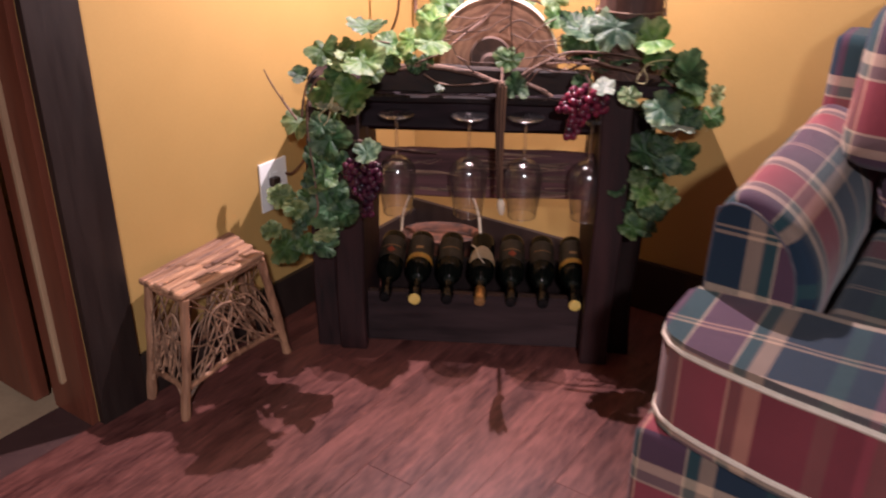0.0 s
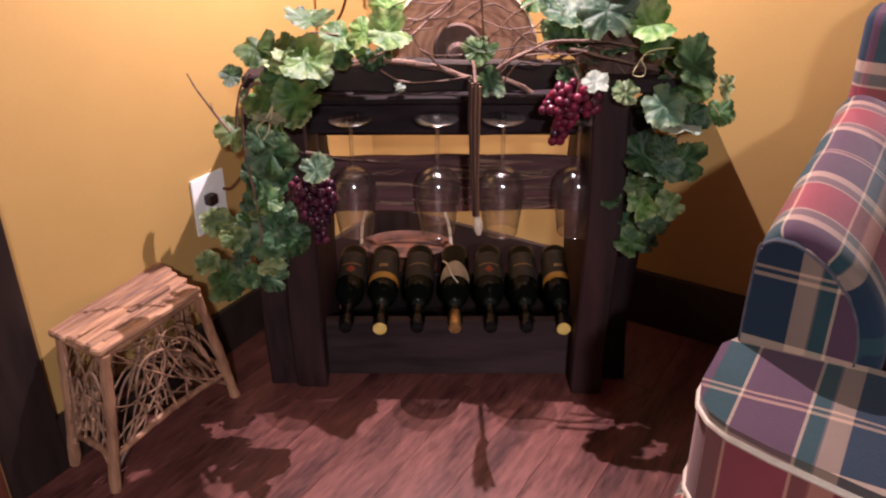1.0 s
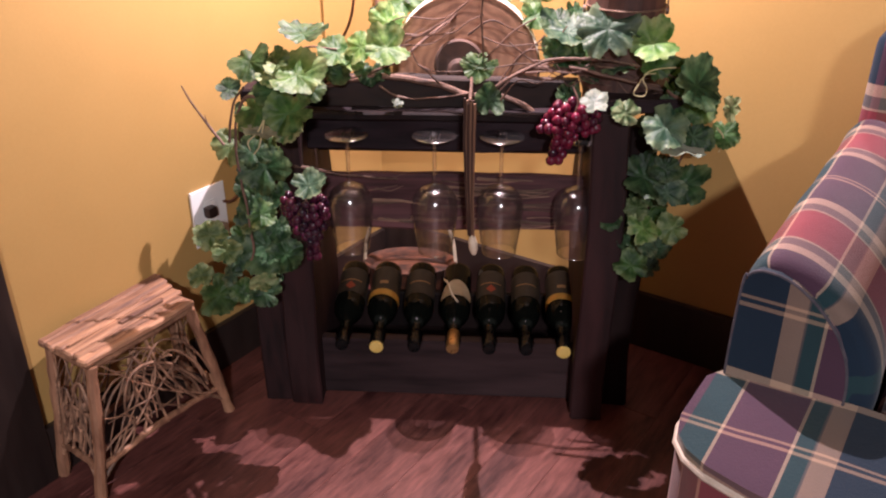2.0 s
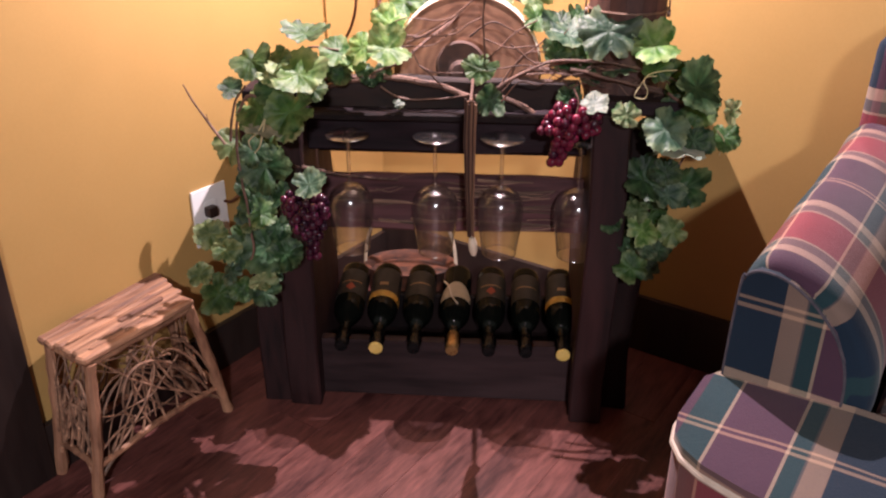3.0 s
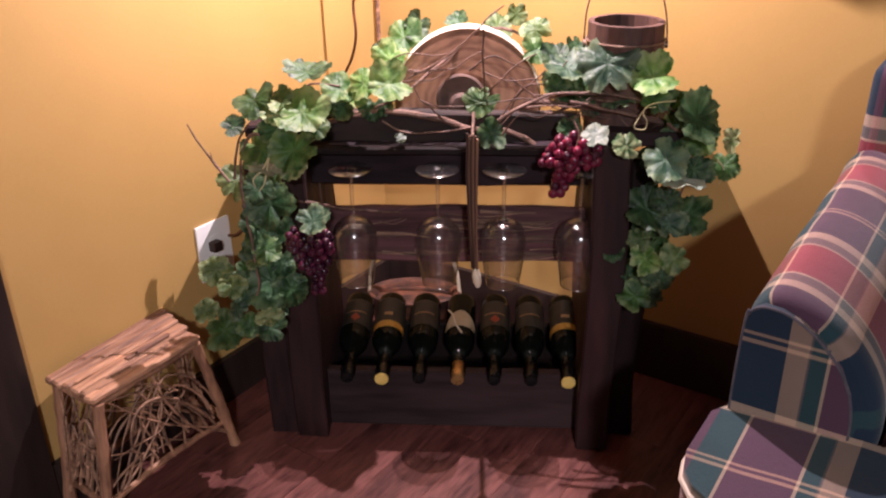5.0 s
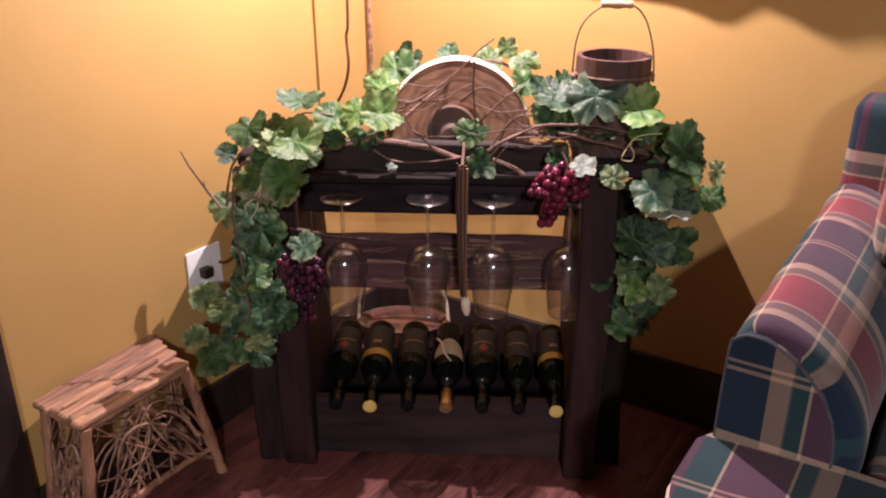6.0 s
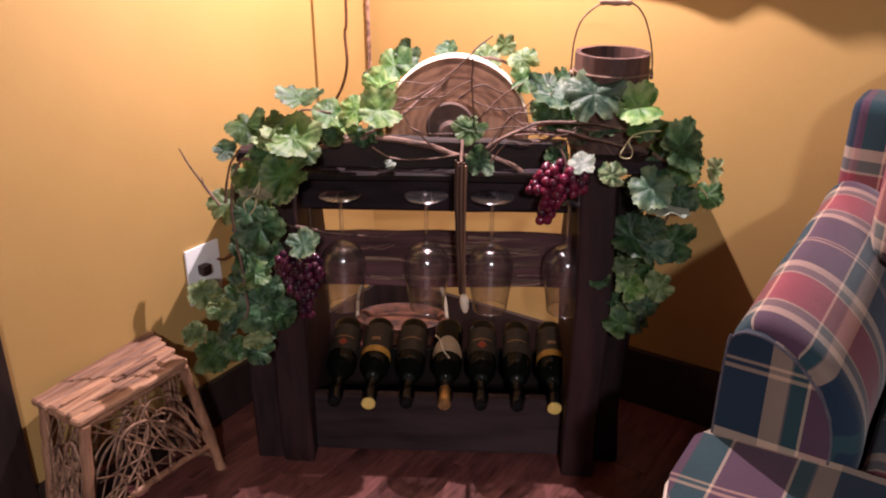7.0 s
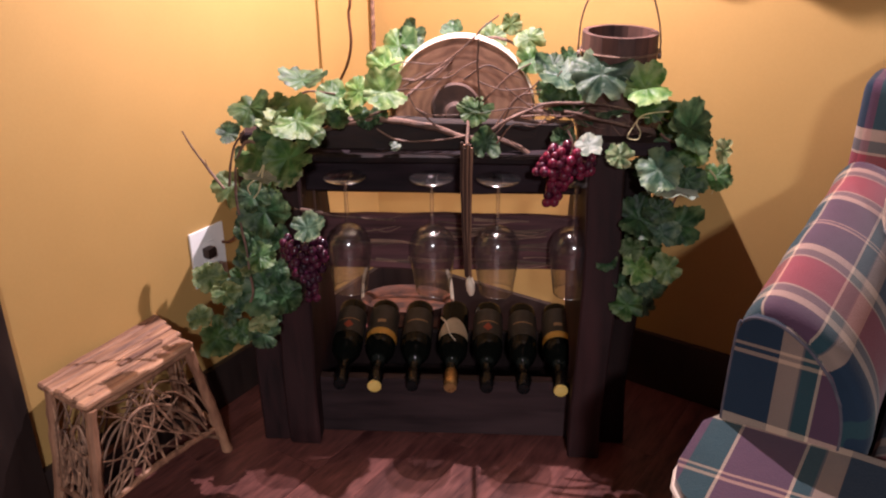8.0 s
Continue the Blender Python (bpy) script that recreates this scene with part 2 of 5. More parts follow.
def leaf_material(name, dark, light, vein, edge=0.0):
    """Cloth leaf: mottled green, paler along the veins, faded at the edge where edge is set."""
    m, n, k, bsdf = nodes_of(name)
    co = n.new("ShaderNodeTexCoord")
    info = n.new("ShaderNodeObjectInfo")
    shift = n.new("ShaderNodeVectorMath")
    shift.operation = "MULTIPLY_ADD"
    k.new(info.outputs["Random"], shift.inputs[0])
    shift.inputs[1].default_value = (31, 17, 7)
    k.new(co.outputs["Object"], shift.inputs[2])
    tex = n.new("ShaderNodeTexNoise")
    tex.inputs["Scale"].default_value, tex.inputs["Detail"].default_value = 2.2, 5
    k.new(shift.outputs[0], tex.inputs["Vector"])
    span = n.new("ShaderNodeMapRange")
    span.inputs["From Min"].default_value, span.inputs["From Max"].default_value = 0.38, 0.62
    k.new(tex.outputs["Fac"], span.inputs["Value"])
    body = n.new("ShaderNodeMix")
    body.data_type = "RGBA"
    body.inputs[6].default_value, body.inputs[7].default_value = dark, light
    k.new(span.outputs["Result"], body.inputs[0])
    att = n.new("ShaderNodeAttribute")
    att.attribute_name = "vein"
    amount = n.new("ShaderNodeMath")
    amount.operation = "MULTIPLY"
    amount.inputs[1].default_value = 0.36
    k.new(att.outputs["Fac"], amount.inputs[0])
    withvein = n.new("ShaderNodeMix")
    withvein.data_type = "RGBA"
    withvein.inputs[7].default_value = vein
    k.new(amount.outputs[0], withvein.inputs[0])
    k.new(body.outputs[2], withvein.inputs[6])
    colour = withvein.outputs[2]
    if edge:
        rim = n.new("ShaderNodeAttribute")
        rim.attribute_name = "rim"
        e = n.new("ShaderNodeMath")
        e.operation = "MULTIPLY"
        k.new(rim.outputs["Fac"], e.inputs[0])
        k.new(span.outputs["Result"], e.inputs[1])
        e2 = n.new("ShaderNodeMath")
        e2.operation = "MULTIPLY"
        e2.inputs[1].default_value = edge
        k.new(e.outputs[0], e2.inputs[0])
        fade = n.new("ShaderNodeMix")
        fade.data_type = "RGBA"
        fade.inputs[7].default_value = (0.62, 0.66, 0.36, 1)
        k.new(e2.outputs[0], fade.inputs[0])
        k.new(colour, fade.inputs[6])
        colour = fade.outputs[2]
    hsv = n.new("ShaderNodeHueSaturation")
    val = n.new("ShaderNodeMapRange")
    val.inputs["To Min"].default_value, val.inputs["To Max"].default_value = 0.64, 1.18
    k.new(info.outputs["Random"], val.inputs["Value"])
    k.new(val.outputs["Result"], hsv.inputs["Value"])
    k.new(colour, hsv.inputs["Color"])
    k.new(hsv.outputs["Color"], bsdf.inputs["Base Color"])
    bsdf.inputs["Roughness"].default_value = 0.48
    bp = n.new("ShaderNodeBump")
    bp.inputs["Strength"].default_value, bp.inputs["Distance"].default_value = 0.22, 0.06
    k.new(tex.outputs["Fac"], bp.inputs["Height"])
    k.new(bp.outputs["Normal"], bsdf.inputs["Normal"])
    thin = n.new("ShaderNodeBsdfTranslucent")
    k.new(hsv.outputs["Color"], thin.inputs["Color"])
    both = n.new("ShaderNodeMixShader")
    both.inputs[0].default_value = 0.48
    k.new(bsdf.outputs[0], both.inputs[1])
    k.new(thin.outputs[0], both.inputs[2])
    k.new(both.outputs[0], n["Material Output"].inputs["Surface"])
    return m


LEAVES = [
    # this darkest green also paints the shade on leaves lying under others
    leaf_material("dark_shade_green_leaf", (0.011, 0.042, 0.015, 1), (0.040, 0.112, 0.040, 1), (0.11, 0.20, 0.085, 1), 0.18),
    leaf_material("green_leaf", (0.024, 0.082, 0.016, 1), (0.075, 0.180, 0.042, 1), (0.15, 0.23, 0.10, 1), 0.3),
    leaf_material("yellow_green_leaf", (0.075, 0.205, 0.032, 1), (0.23, 0.43, 0.095, 1), (0.42, 0.54, 0.26, 1), 0.7),
    leaf_material("variegated_leaf", (0.08, 0.18, 0.05, 1), (0.40, 0.48, 0.24, 1), (0.55, 0.60, 0.36, 1), 0.8),
    leaf_material("blue_green_leaf", (0.024, 0.072, 0.040, 1), (0.085, 0.165, 0.095, 1), (0.22, 0.31, 0.20, 1), 0.3),
    leaf_material("olive_leaf", (0.060, 0.120, 0.034, 1), (0.145, 0.235, 0.080, 1), (0.27, 0.33, 0.15, 1), 0.5),
    leaf_material("faded_white_leaf", (0.24, 0.31, 0.25, 1), (0.44, 0.50, 0.42, 1), (0.50, 0.54, 0.42, 1), 0.4),
]


def plaid_material():
    """Woven plaid: warp stripes over U, weft stripes over V, in metres."""
    m, n, k, bsdf = nodes_of("plaid_weave")
    uv = n.new("ShaderNodeUVMap")
    uv.uv_map = "cloth"
    sep = n.new("ShaderNodeSeparateXYZ")
    k.new(uv.outputs["UV"], sep.inputs[0])
    navy, burg, red = (0.011, 0.025, 0.046, 1), (0.155, 0.050, 0.080, 1), (0.36, 0.038, 0.040, 1)
    teal, cream, tan, olive = (0.026, 0.072, 0.068, 1), (0.62, 0.43, 0.30, 1), (0.45, 0.29, 0.20, 1), (0.17, 0.13, 0.11, 1)

    def stripes(output, period, stops):
        div = n.new("ShaderNodeMath")
        div.operation = "DIVIDE"
        div.inputs[1].default_value = period
        k.new(output, div.inputs[0])
        fr = n.new("ShaderNodeMath")
        fr.operation = "FRACT"
        k.new(div.outputs[0], fr.inputs[0])
        ramp = n.new("ShaderNodeValToRGB")
        ramp.color_ramp.interpolation = "CONSTANT"
        el = ramp.color_ramp.elements
        while len(el) < len(stops):
            el.new(0.5)
        for i, (p, c) in enumerate(stops):
            el[i].position, el[i].color = p / period, c
        k.new(fr.outputs[0], ramp.inputs["Fac"])
        return ramp.outputs["Color"]

    warp = stripes(sep.outputs[0], 0.345, [(0, teal), (0.027, cream), (0.031, burg), (0.112, cream), (0.116, teal), (0.137, olive), (0.140, tan),
                                           (0.166, navy), (0.250, teal), (0.278, navy), (0.318, burg), (0.332, teal)])
    weft = stripes(sep.outputs[1], 0.405, [(0, navy), (0.043, cream), (0.063, olive), (0.084, cream), (0.089, red), (0.182, cream), (0.187, olive),
                                           (0.210, cream), (0.232, navy), (0.330, tan), (0.336, navy), (0.342, tan), (0.348, navy)])
    both = n.new("ShaderNodeMix")
    both.data_type = "RGBA"
    k.new(warp, both.inputs[6])
    k.new(weft, both.inputs[7])
    # diagonal twill ribs decide which thread lies on top
    rib = n.new("ShaderNodeMath")
    rib.operation = "ADD"
    k.new(sep.outputs[0], rib.inputs[0])
    k.new(sep.outputs[1], rib.inputs[1])
    ribs = n.new("ShaderNodeMath")
    ribs.operation = "MULTIPLY"
    ribs.inputs[1].default_value = 2400
    k.new(rib.outputs[0], ribs.inputs[0])
    wave = n.new("ShaderNodeMath")
    wave.operation = "SINE"
    k.new(ribs.outputs[0], wave.inputs[0])
    fac = n.new("ShaderNodeMapRange")
    fac.inputs["From Min"].default_value = -1
    fac.inputs["To Min"].default_value, fac.inputs["To Max"].default_value = 0.36, 0.66
    k.new(wave.outputs[0], fac.inputs["Value"])
    k.new(fac.outputs["Result"], both.inputs[0])
    co = n.new("ShaderNodeTexCoord")
    worn = n.new("ShaderNodeTexNoise")
    worn.inputs["Scale"].default_value, worn.inputs["Detail"].default_value = 9, 6
    k.new(co.outputs["Object"], worn.inputs["Vector"])
    val = n.new("ShaderNodeMapRange")
    val.inputs["To Min"].default_value, val.inputs["To Max"].default_value = 0.54, 0.90
    k.new(worn.outputs["Fac"], val.inputs["Value"])
    hsv = n.new("ShaderNodeHueSaturation")
    k.new(val.outputs["Result"], hsv.inputs["Value"])
    k.new(both.outputs[2], hsv.inputs["Color"])
    k.new(hsv.outputs["Color"], bsdf.inputs["Base Color"])
    bsdf.inputs["Roughness"].default_value = 0.9
    bsdf.inputs["Specular IOR Level"].default_value = 0.2
    bsdf.inputs["Sheen Weight"].default_value = 0.15
    bp = n.new("ShaderNodeBump")
    bp.inputs["Strength"].default_value, bp.inputs["Distance"].default_value = 0.25, 0.003
    fuzz = n.new("ShaderNodeTexNoise")
    fuzz.inputs["Scale"].default_value = 420
    k.new(co.outputs["Object"], fuzz.inputs["Vector"])
    soft = n.new("ShaderNodeMath")
    soft.operation = "MULTIPLY_ADD"
    soft.inputs[1].default_value = 2.5
    k.new(worn.outputs["Fac"], soft.inputs[0])
    k.new(fuzz.outputs["Fac"], soft.inputs[2])
    k.new(soft.outputs[0], bp.inputs["Height"])
    k.new(bp.outputs["Normal"], bsdf.inputs["Normal"])
    return m


PLAID = plaid_material()

# ---- building helpers ----
PLACE = {}


def thing(name, label, category, m=None, group="", kind=""):
    """An Empty at the base of a thing; its parts hang on it."""
    ob = new(name)
    ob.empty_display_size = 0.05
    ob.matrix_basis = m if m is not None else Matrix()
    PLACE[ob.name] = ob.matrix_basis.copy()
    return tagged(ob, label, category, group, kind)


def mesh_of(name, bm, material, smooth=35):
    data = bpy.data.meshes.new(name)
    bmesh.ops.recalc_face_normals(bm, faces=bm.faces)
    if smooth:
        for f in bm.faces:
            f.smooth = True
        for e in bm.edges:
            if len(e.link_faces) == 2 and e.calc_face_angle(0) > radians(smooth):
                e.smooth = False
    bm.to_mesh(data)
    bm.free()
    data.materials.append(material)
    return data


def part(name, bm, material, parent, label="", local=False, smooth=35):
    """One mesh under a thing or a part. Built in world metres unless local."""
    where = PLACE[parent.name]
    if not local:
        bm.transform(where.inverted())
    ob = new(name, mesh_of(name, bm, material, smooth))
    ob.parent = parent
    PLACE[ob.name] = where
    return tagged(ob, label)


def piece(name, data, parent, m, label=""):
    """A piece that shares its mesh with others, at the world pose m."""
    ob = new(name, data)
    ob.parent = parent
    ob.matrix_basis = PLACE[parent.name].inverted() @ m
    PLACE[ob.name] = m.copy()
    return tagged(ob, label)


def solid(name, bm, material, label, category, kind="", smooth=35):
    """A thing of one mesh, built in world metres."""
    ob = new(name, mesh_of(name, bm, material, smooth))
    PLACE[ob.name] = Matrix()
    return tagged(ob, label, category, "", kind)


def box(bm, lo, hi, bevel=0.0, m=None, segments=2):
    vs = bmesh.ops.create_cube(bm, size=1.0)["verts"]
    size = [b - a for a, b in zip(lo, hi)]
    for v in vs:
        v.co = Vector([(a + b) / 2 + c * s for a, b, c, s in zip(lo, hi, v.co, size)])
    if bevel:
        es = {e for v in vs for e in v.link_edges}
        made = bmesh.ops.bevel(bm, geom=list(es), offset=bevel, segments=segments, affect="EDGES", profile=0.7)
        vs = list({v for f in made["faces"] for v in f.verts} | {v for v in vs if v.is_valid})
    if m is not None:
        bmesh.ops.transform(bm, matrix=m, verts=vs)
    return bm


def rough_board(lo, hi, amount=0.006, cells=(8, 2, 8), seed=0.0, grain=(6, 6, 6)):
    """A hewn board: a finely cut box whose faces wander."""
    bm = bmesh.new()
    box(bm, lo, hi)
    for axis in range(3):
        if cells[axis] > 1:
            for i in range(1, cells[axis]):
                at = lo[axis] + (hi[axis] - lo[axis]) * i / cells[axis]
                co, no = Vector((0, 0, 0)), Vector((0, 0, 0))
                co[axis], no[axis] = at, 1
                bmesh.ops.bisect_plane(bm, geom=bm.verts[:] + bm.edges[:] + bm.faces[:], plane_co=co, plane_no=no)
    bmesh.ops.bevel(bm, geom=[e for e in bm.edges if len(e.link_faces) == 2 and e.calc_face_angle(0) > 1], offset=0.004, segments=1, affect="EDGES")
    for v in bm.verts:
        p = Vector([c * g for c, g in zip(v.co, grain)]) + Vector((seed, seed * 1.7, 0))
        push = noise.noise_vector(p) * amount
        if v.co.z < lo[2] + 0.003 and lo[2] < 0.01:
            push.z = 0
        v.co += push
    return bm


def smooth_path(points, per=6):
    """Catmull-Rom through the points."""
    p = [Vector(q) for q in points]
    p = [2 * p[0] - p[1]] + p + [2 * p[-1] - p[-2]]
    out = []
    for i in range(1, len(p) - 2):
        for j in range(per):
            t = j / per
            out.append(0.5 * (2 * p[i] + (p[i + 1] - p[i - 1]) * t + (2 * p[i - 1] - 5 * p[i] + 4 * p[i + 1] - p[i + 2]) * t * t
                              + (3 * p[i] - p[i - 1] - 3 * p[i + 1] + p[i + 2]) * t ** 3))
    out.append(p[-2])
    return out


def tube(bm, points, r0, r1=None, sides=7, per=6, wander=0.0, knots=0.0, closed=False, flat=1.0):
    """A tapering round stem along a smooth path."""
    r1 = r0 if r1 is None else r1
    path = smooth_path(points, per) if per > 1 else [Vector(q) for q in points]
    if wander:
        s = random.uniform(0, 99)
        path = [q + noise.noise_vector(q * 22 + Vector((s, s, s))) * wander for q in path]
    rings = []
    n = len(path)
    side = None
    for i, q in enumerate(path):
        if closed:
            d = (path[(i + 1) % n] - path[i - 1]).normalized()
        else:
            d = (path[min(i + 1, n - 1)] - path[max(i - 1, 0)]).normalized()
        if side is None:
            side = d.orthogonal().normalized()
        side = (side - d * side.dot(d)).normalized()
        up = d.cross(side)
        r = r0 + (r1 - r0) * i / max(1, n - 1)
        if knots:
            r *= 1 + knots * noise.noise(q * 60)
        rings.append([bm.verts.new(q + side * (r * math.cos(a)) + up * (r * flat * math.sin(a))) for a in
                      (2 * math.pi * j / sides for j in range(sides))])
    for i in range(n if closed else n - 1):
        a, b = rings[i], rings[(i + 1) % n]
        for j in range(sides):
            bm.faces.new((a[j], a[(j + 1) % sides], b[(j + 1) % sides], b[j]))
    if not closed:
        bm.faces.new(rings[0][::-1])
        bm.faces.new(rings[-1])
    return bm


def lathe(bm, profile, sides=32, m=None, closed=False):
    """Turn (radius, height) pairs round local z."""
    rings = []
    for r, z in profile:
        if r < 1e-6:
            rings.append([bm.verts.new((0, 0, z))])
        else:
            rings.append([bm.verts.new((r * math.cos(2 * math.pi * j / sides), r * math.sin(2 * math.pi * j / sides), z)) for j in range(sides)])
    pairs = list(zip(rings, rings[1:])) + ([(rings[-1], rings[0])] if closed else [])
    for a, b in pairs:
        for j in range(sides):
            q = (j + 1) % sides
            if len(a) == 1 and len(b) == 1:
                continue
            if len(a) == 1:
                bm.faces.new((a[0], b[q], b[j]))
            elif len(b) == 1:
                bm.faces.new((a[j], a[q], b[0]))
            else:
                bm.faces.new((a[j], a[q], b[q], b[j]))
    if m is not None:
        bmesh.ops.transform(bm, matrix=m, verts=[v for ring in rings for v in ring])
    return bm


def prism(bm, outline, y0, y1, m=None):
    """An outline in local x, z drawn out along local y."""
    a = [bm.verts.new((x, y0, z)) for x, z in outline]
    b = [bm.verts.new((x, y1, z)) for x, z in outline]
    bm.faces.new(a)
    bm.faces.new(b[::-1])
    for i in range(len(a)):
        j = (i + 1) % len(a)
        bm.faces.new((a[i], b[i], b[j], a[j]))
    if m is not None:
        bmesh.ops.transform(bm, matrix=m, verts=a + b)
    return bm


def fan_prism(bm, outline, z0, z1):
    """An outline in local x, y drawn out along local z."""
    a = [bm.verts.new((x, y, z0)) for x, y in outline]
    b = [bm.verts.new((x, y, z1)) for x, y in outline]
    bm.faces.new(a[::-1])
    bm.faces.new(b)
    for i in range(len(a)):
        j = (i + 1) % len(a)
        bm.faces.new((a[i], a[j], b[j], b[i]))
    return bm


# ---- the room ----
HIGH, REACH = 2.42, 5.0
DOOR0, DOOR1, DOORH = -1.31, -2.11, 2.03
CASE = 0.125


def room_box(bm, lo, hi, bevel=0.0):
    return box(bm, lo, hi, bevel, ROOM)


bm = bmesh.new()
room_box(bm, (-0.14, DOOR0, 0), (0, 0.14, HIGH))
room_box(bm, (-0.14, DOOR1, DOORH), (0, DOOR0, HIGH))
room_box(bm, (-0.14, -REACH, 0), (0, DOOR1, HIGH))
solid("wall_west", bm, WALL, "golden ochre painted wall with a doorway", "wall", "structure")
bm = room_box(bmesh.new(), (0, 0, 0), (REACH, 0.14, HIGH))
solid("wall_north", bm, WALL, "golden ochre painted wall behind the rack", "wall", "structure")
# unseen walls that close the room, dark so they reflect little
bm = room_box(bmesh.new(), (REACH, -REACH, 0), (REACH + 0.14, 0.14, HIGH))
solid("wall_east", bm, UNSEEN_WALL, "unseen wall, dark brown to hold back bounced light", "wall", "structure")
bm = room_box(bmesh.new(), (-0.14, -REACH - 0.14, 0), (REACH + 0.14, -REACH, HIGH))
solid("wall_south", bm, UNSEEN_WALL, "unseen wall, dark brown to hold back bounced light", "wall", "structure")
bm = room_box(bmesh.new(), (-1.8, -REACH - 0.14, HIGH), (REACH + 0.14, 0.14, HIGH + 0.1))
solid("ceiling", bm, CEIL, "plain unseen ceiling, dark brown to hold back bounced light", "ceiling", "structure")

# the space beyond the doorway
bm = room_box(bmesh.new(), (-1.8, -3.0, -0.10), (-0.10, -0.6, -0.004))
solid("floor_hall", bm, TILE, "tan hall floor beyond the doorway", "floor", "structure")
bm = bmesh.new()
room_box(bm, (-1.9, -3.0, -0.1), (-1.8, -0.6, HIGH))
room_box(bm, (-1.8, -0.7, -0.1), (-0.14, -0.6, HIGH))
room_box(bm, (-1.8, -3.0, -0.1), (-0.14, -2.9, HIGH))
solid("wall_hall", bm, WALL, "ochre walls of the dim hall", "wall", "structure")

bm = bmesh.new()
room_box(bm, (0, -CASE - 0.01 + DOOR0 + CASE + 0.01, 0), (0.022, DOOR0 + CASE, DOORH + CASE), 0.003)
room_box(bm, (0, DOOR1 - CASE, 0), (0.022, DOOR1, DOORH + CASE), 0.003)
room_box(bm, (0, DOOR1, DOORH), (0.022, DOOR0, DOORH + CASE), 0.003)
solid("trim_door", bm, TRIM, "black-brown stained wooden door casing", "door casing", "structure")
bm = bmesh.new()
room_box(bm, (-0.15, DOOR0 - 0.02, 0), (-0.001, DOOR0, DOORH))
room_box(bm, (-0.15, DOOR1, 0), (-0.001, DOOR1 + 0.02, DOORH))
room_box(bm, (-0.15, DOOR1 + 0.02, DOORH - 0.02), (-0.001, DOOR0 - 0.02, DOORH))
solid("door_frame", bm, REDWOOD, "red-brown wooden door jamb", "door frame", "structure")
bm = bmesh.new()
room_box(bm, (-0.085, DOOR0 - 0.034, 0.10), (-0.072, DOOR0 - 0.02, DOORH - 0.02), 0.003)
solid("trim_door_stop", bm, PALEWOOD, "worn pale edge of the door stop", "door stop", "structure")
door = thing("door_1", "red-brown wooden panel door standing open", "door", ROOM @ pose(-0.19, DOOR0 - 0.03, 0.01, 0, 0, 0), kind="structure")
bm = box(bmesh.new(), (-0.80, -0.02, 0), (0, 0.02, 2.0), 0.003)
leafdoor = part("door_leaf", bm, REDWOOD, door, local=True)
for z0, z1 in ((0.22, 0.86), (1.02, 1.84)):
    for x0, x1 in ((-0.68, -0.44), (-0.36, -0.12)):
        part("door_panel", box(bmesh.new(), (x0, -0.028, z0), (x1, -0.018, z1), 0.006), REDWOOD, leafdoor, local=True)
bm = lathe(bmesh.new(), [(0, 0), (0.012, 0), (0.012, 0.03), (0.026, 0.04), (0.028, 0.055), (0.018, 0.068), (0, 0.07)], 16, pose(-0.74, -0.018, 0.98, 90))
part("door_knob", bm, FOIL_GOLD, leafdoor, "brass door knob", local=True)

bm = bmesh.new()
room_box(bm, (0, DOOR0 + CASE + 0.001, 0), (0.016, -0.016, 0.125), 0.003)
solid("baseboard", bm, TRIM, "black-brown stained baseboard", "baseboard", "structure")
bm = room_box(bmesh.new(), (0, -0.016, 0), (REACH, 0, 0.16), 0.003)
solid("baseboard", bm, TRIM, "black-brown stained baseboard", "baseboard", "structure")

# outlet plate
plate = thing("outlet_plate", "white plastic outlet cover plate on the ochre wall", "outlet", ROOM @ pose(0.0, -0.670, 0.421))
bm = box(bmesh.new(), (0, -0.051, -0.071), (0.006, 0.051, 0.071), 0.0025)
cover = part("cover", bm, PLASTIC, plate, local=True)
for z in (-0.022, 0.022):
    bm = box(bmesh.new(), (0.005, -0.017, z - 0.015), (0.0085, 0.017, z + 0.015), 0.003)
    part("socket", bm, PLASTIC, cover, local=True)

# ---- the wine rack ----
RX0, RX1, RY = -0.132, 0.462, 1.712
rack = thing("wine_rack", "rustic dark barn-wood wine rack standing across the corner", "wine rack", pose(0.165, 1.87, 0))
bm = rough_board((RX0 - 0.075, RY, 0), (RX0, RY + 0.30, 0.720), 0.010, (3, 4, 14), 1.3, (5, 5, 4))
part("side_post", bm, BARNRED, rack)
bm = rough_board((RX0 - 0.140, RY + 0.015, 0), (RX0 - 0.078, RY + 0.07, 0.70), 0.012, (3, 3, 14), 7.7, (7, 7, 4))
part("bark_slab", bm, BARNRED, rack, "rough slab with a wavy edge")
bm = rough_board((RX1, RY - 0.03, 0), (RX1 + 0.075, RY + 0.30, 0.742), 0.010, (3, 4, 14), 4.1, (5, 5, 4))
part("side_post", bm, BARNRED, rack)
bm = rough_board((RX1 + 0.078, RY + 0.03, 0), (RX1 + 0.135, RY + 0.10, 0.70), 0.012, (3, 3, 14), 9.2, (7, 7, 4))
part("bark_slab", bm, BARN, rack, "rough slab with a wavy edge")
# upper board with a wavy lower edge; the glasses hang before it
GLASSES_X = [-0.041, 0.142, 0.282, 0.445]
GLASS_Y, GLASS_Z = 1.735, 0.68
bm = rough_board((RX0 - 0.01, 1.788, 0.625), (RX1 + 0.01, 1.810, 0.718), 0.005, (16, 1, 5), 2.2, (8, 8, 20))
part("upper_board", bm, BARNX, rack)
# added strip, carries nothing: widens the rack's shadow on the floor in front
bm = rough_board((RX0 + 0.004, 1.764, 0.698), (RX1 - 0.004, 1.7875, 0.716), 0.002, (16, 1, 1), 4.4)
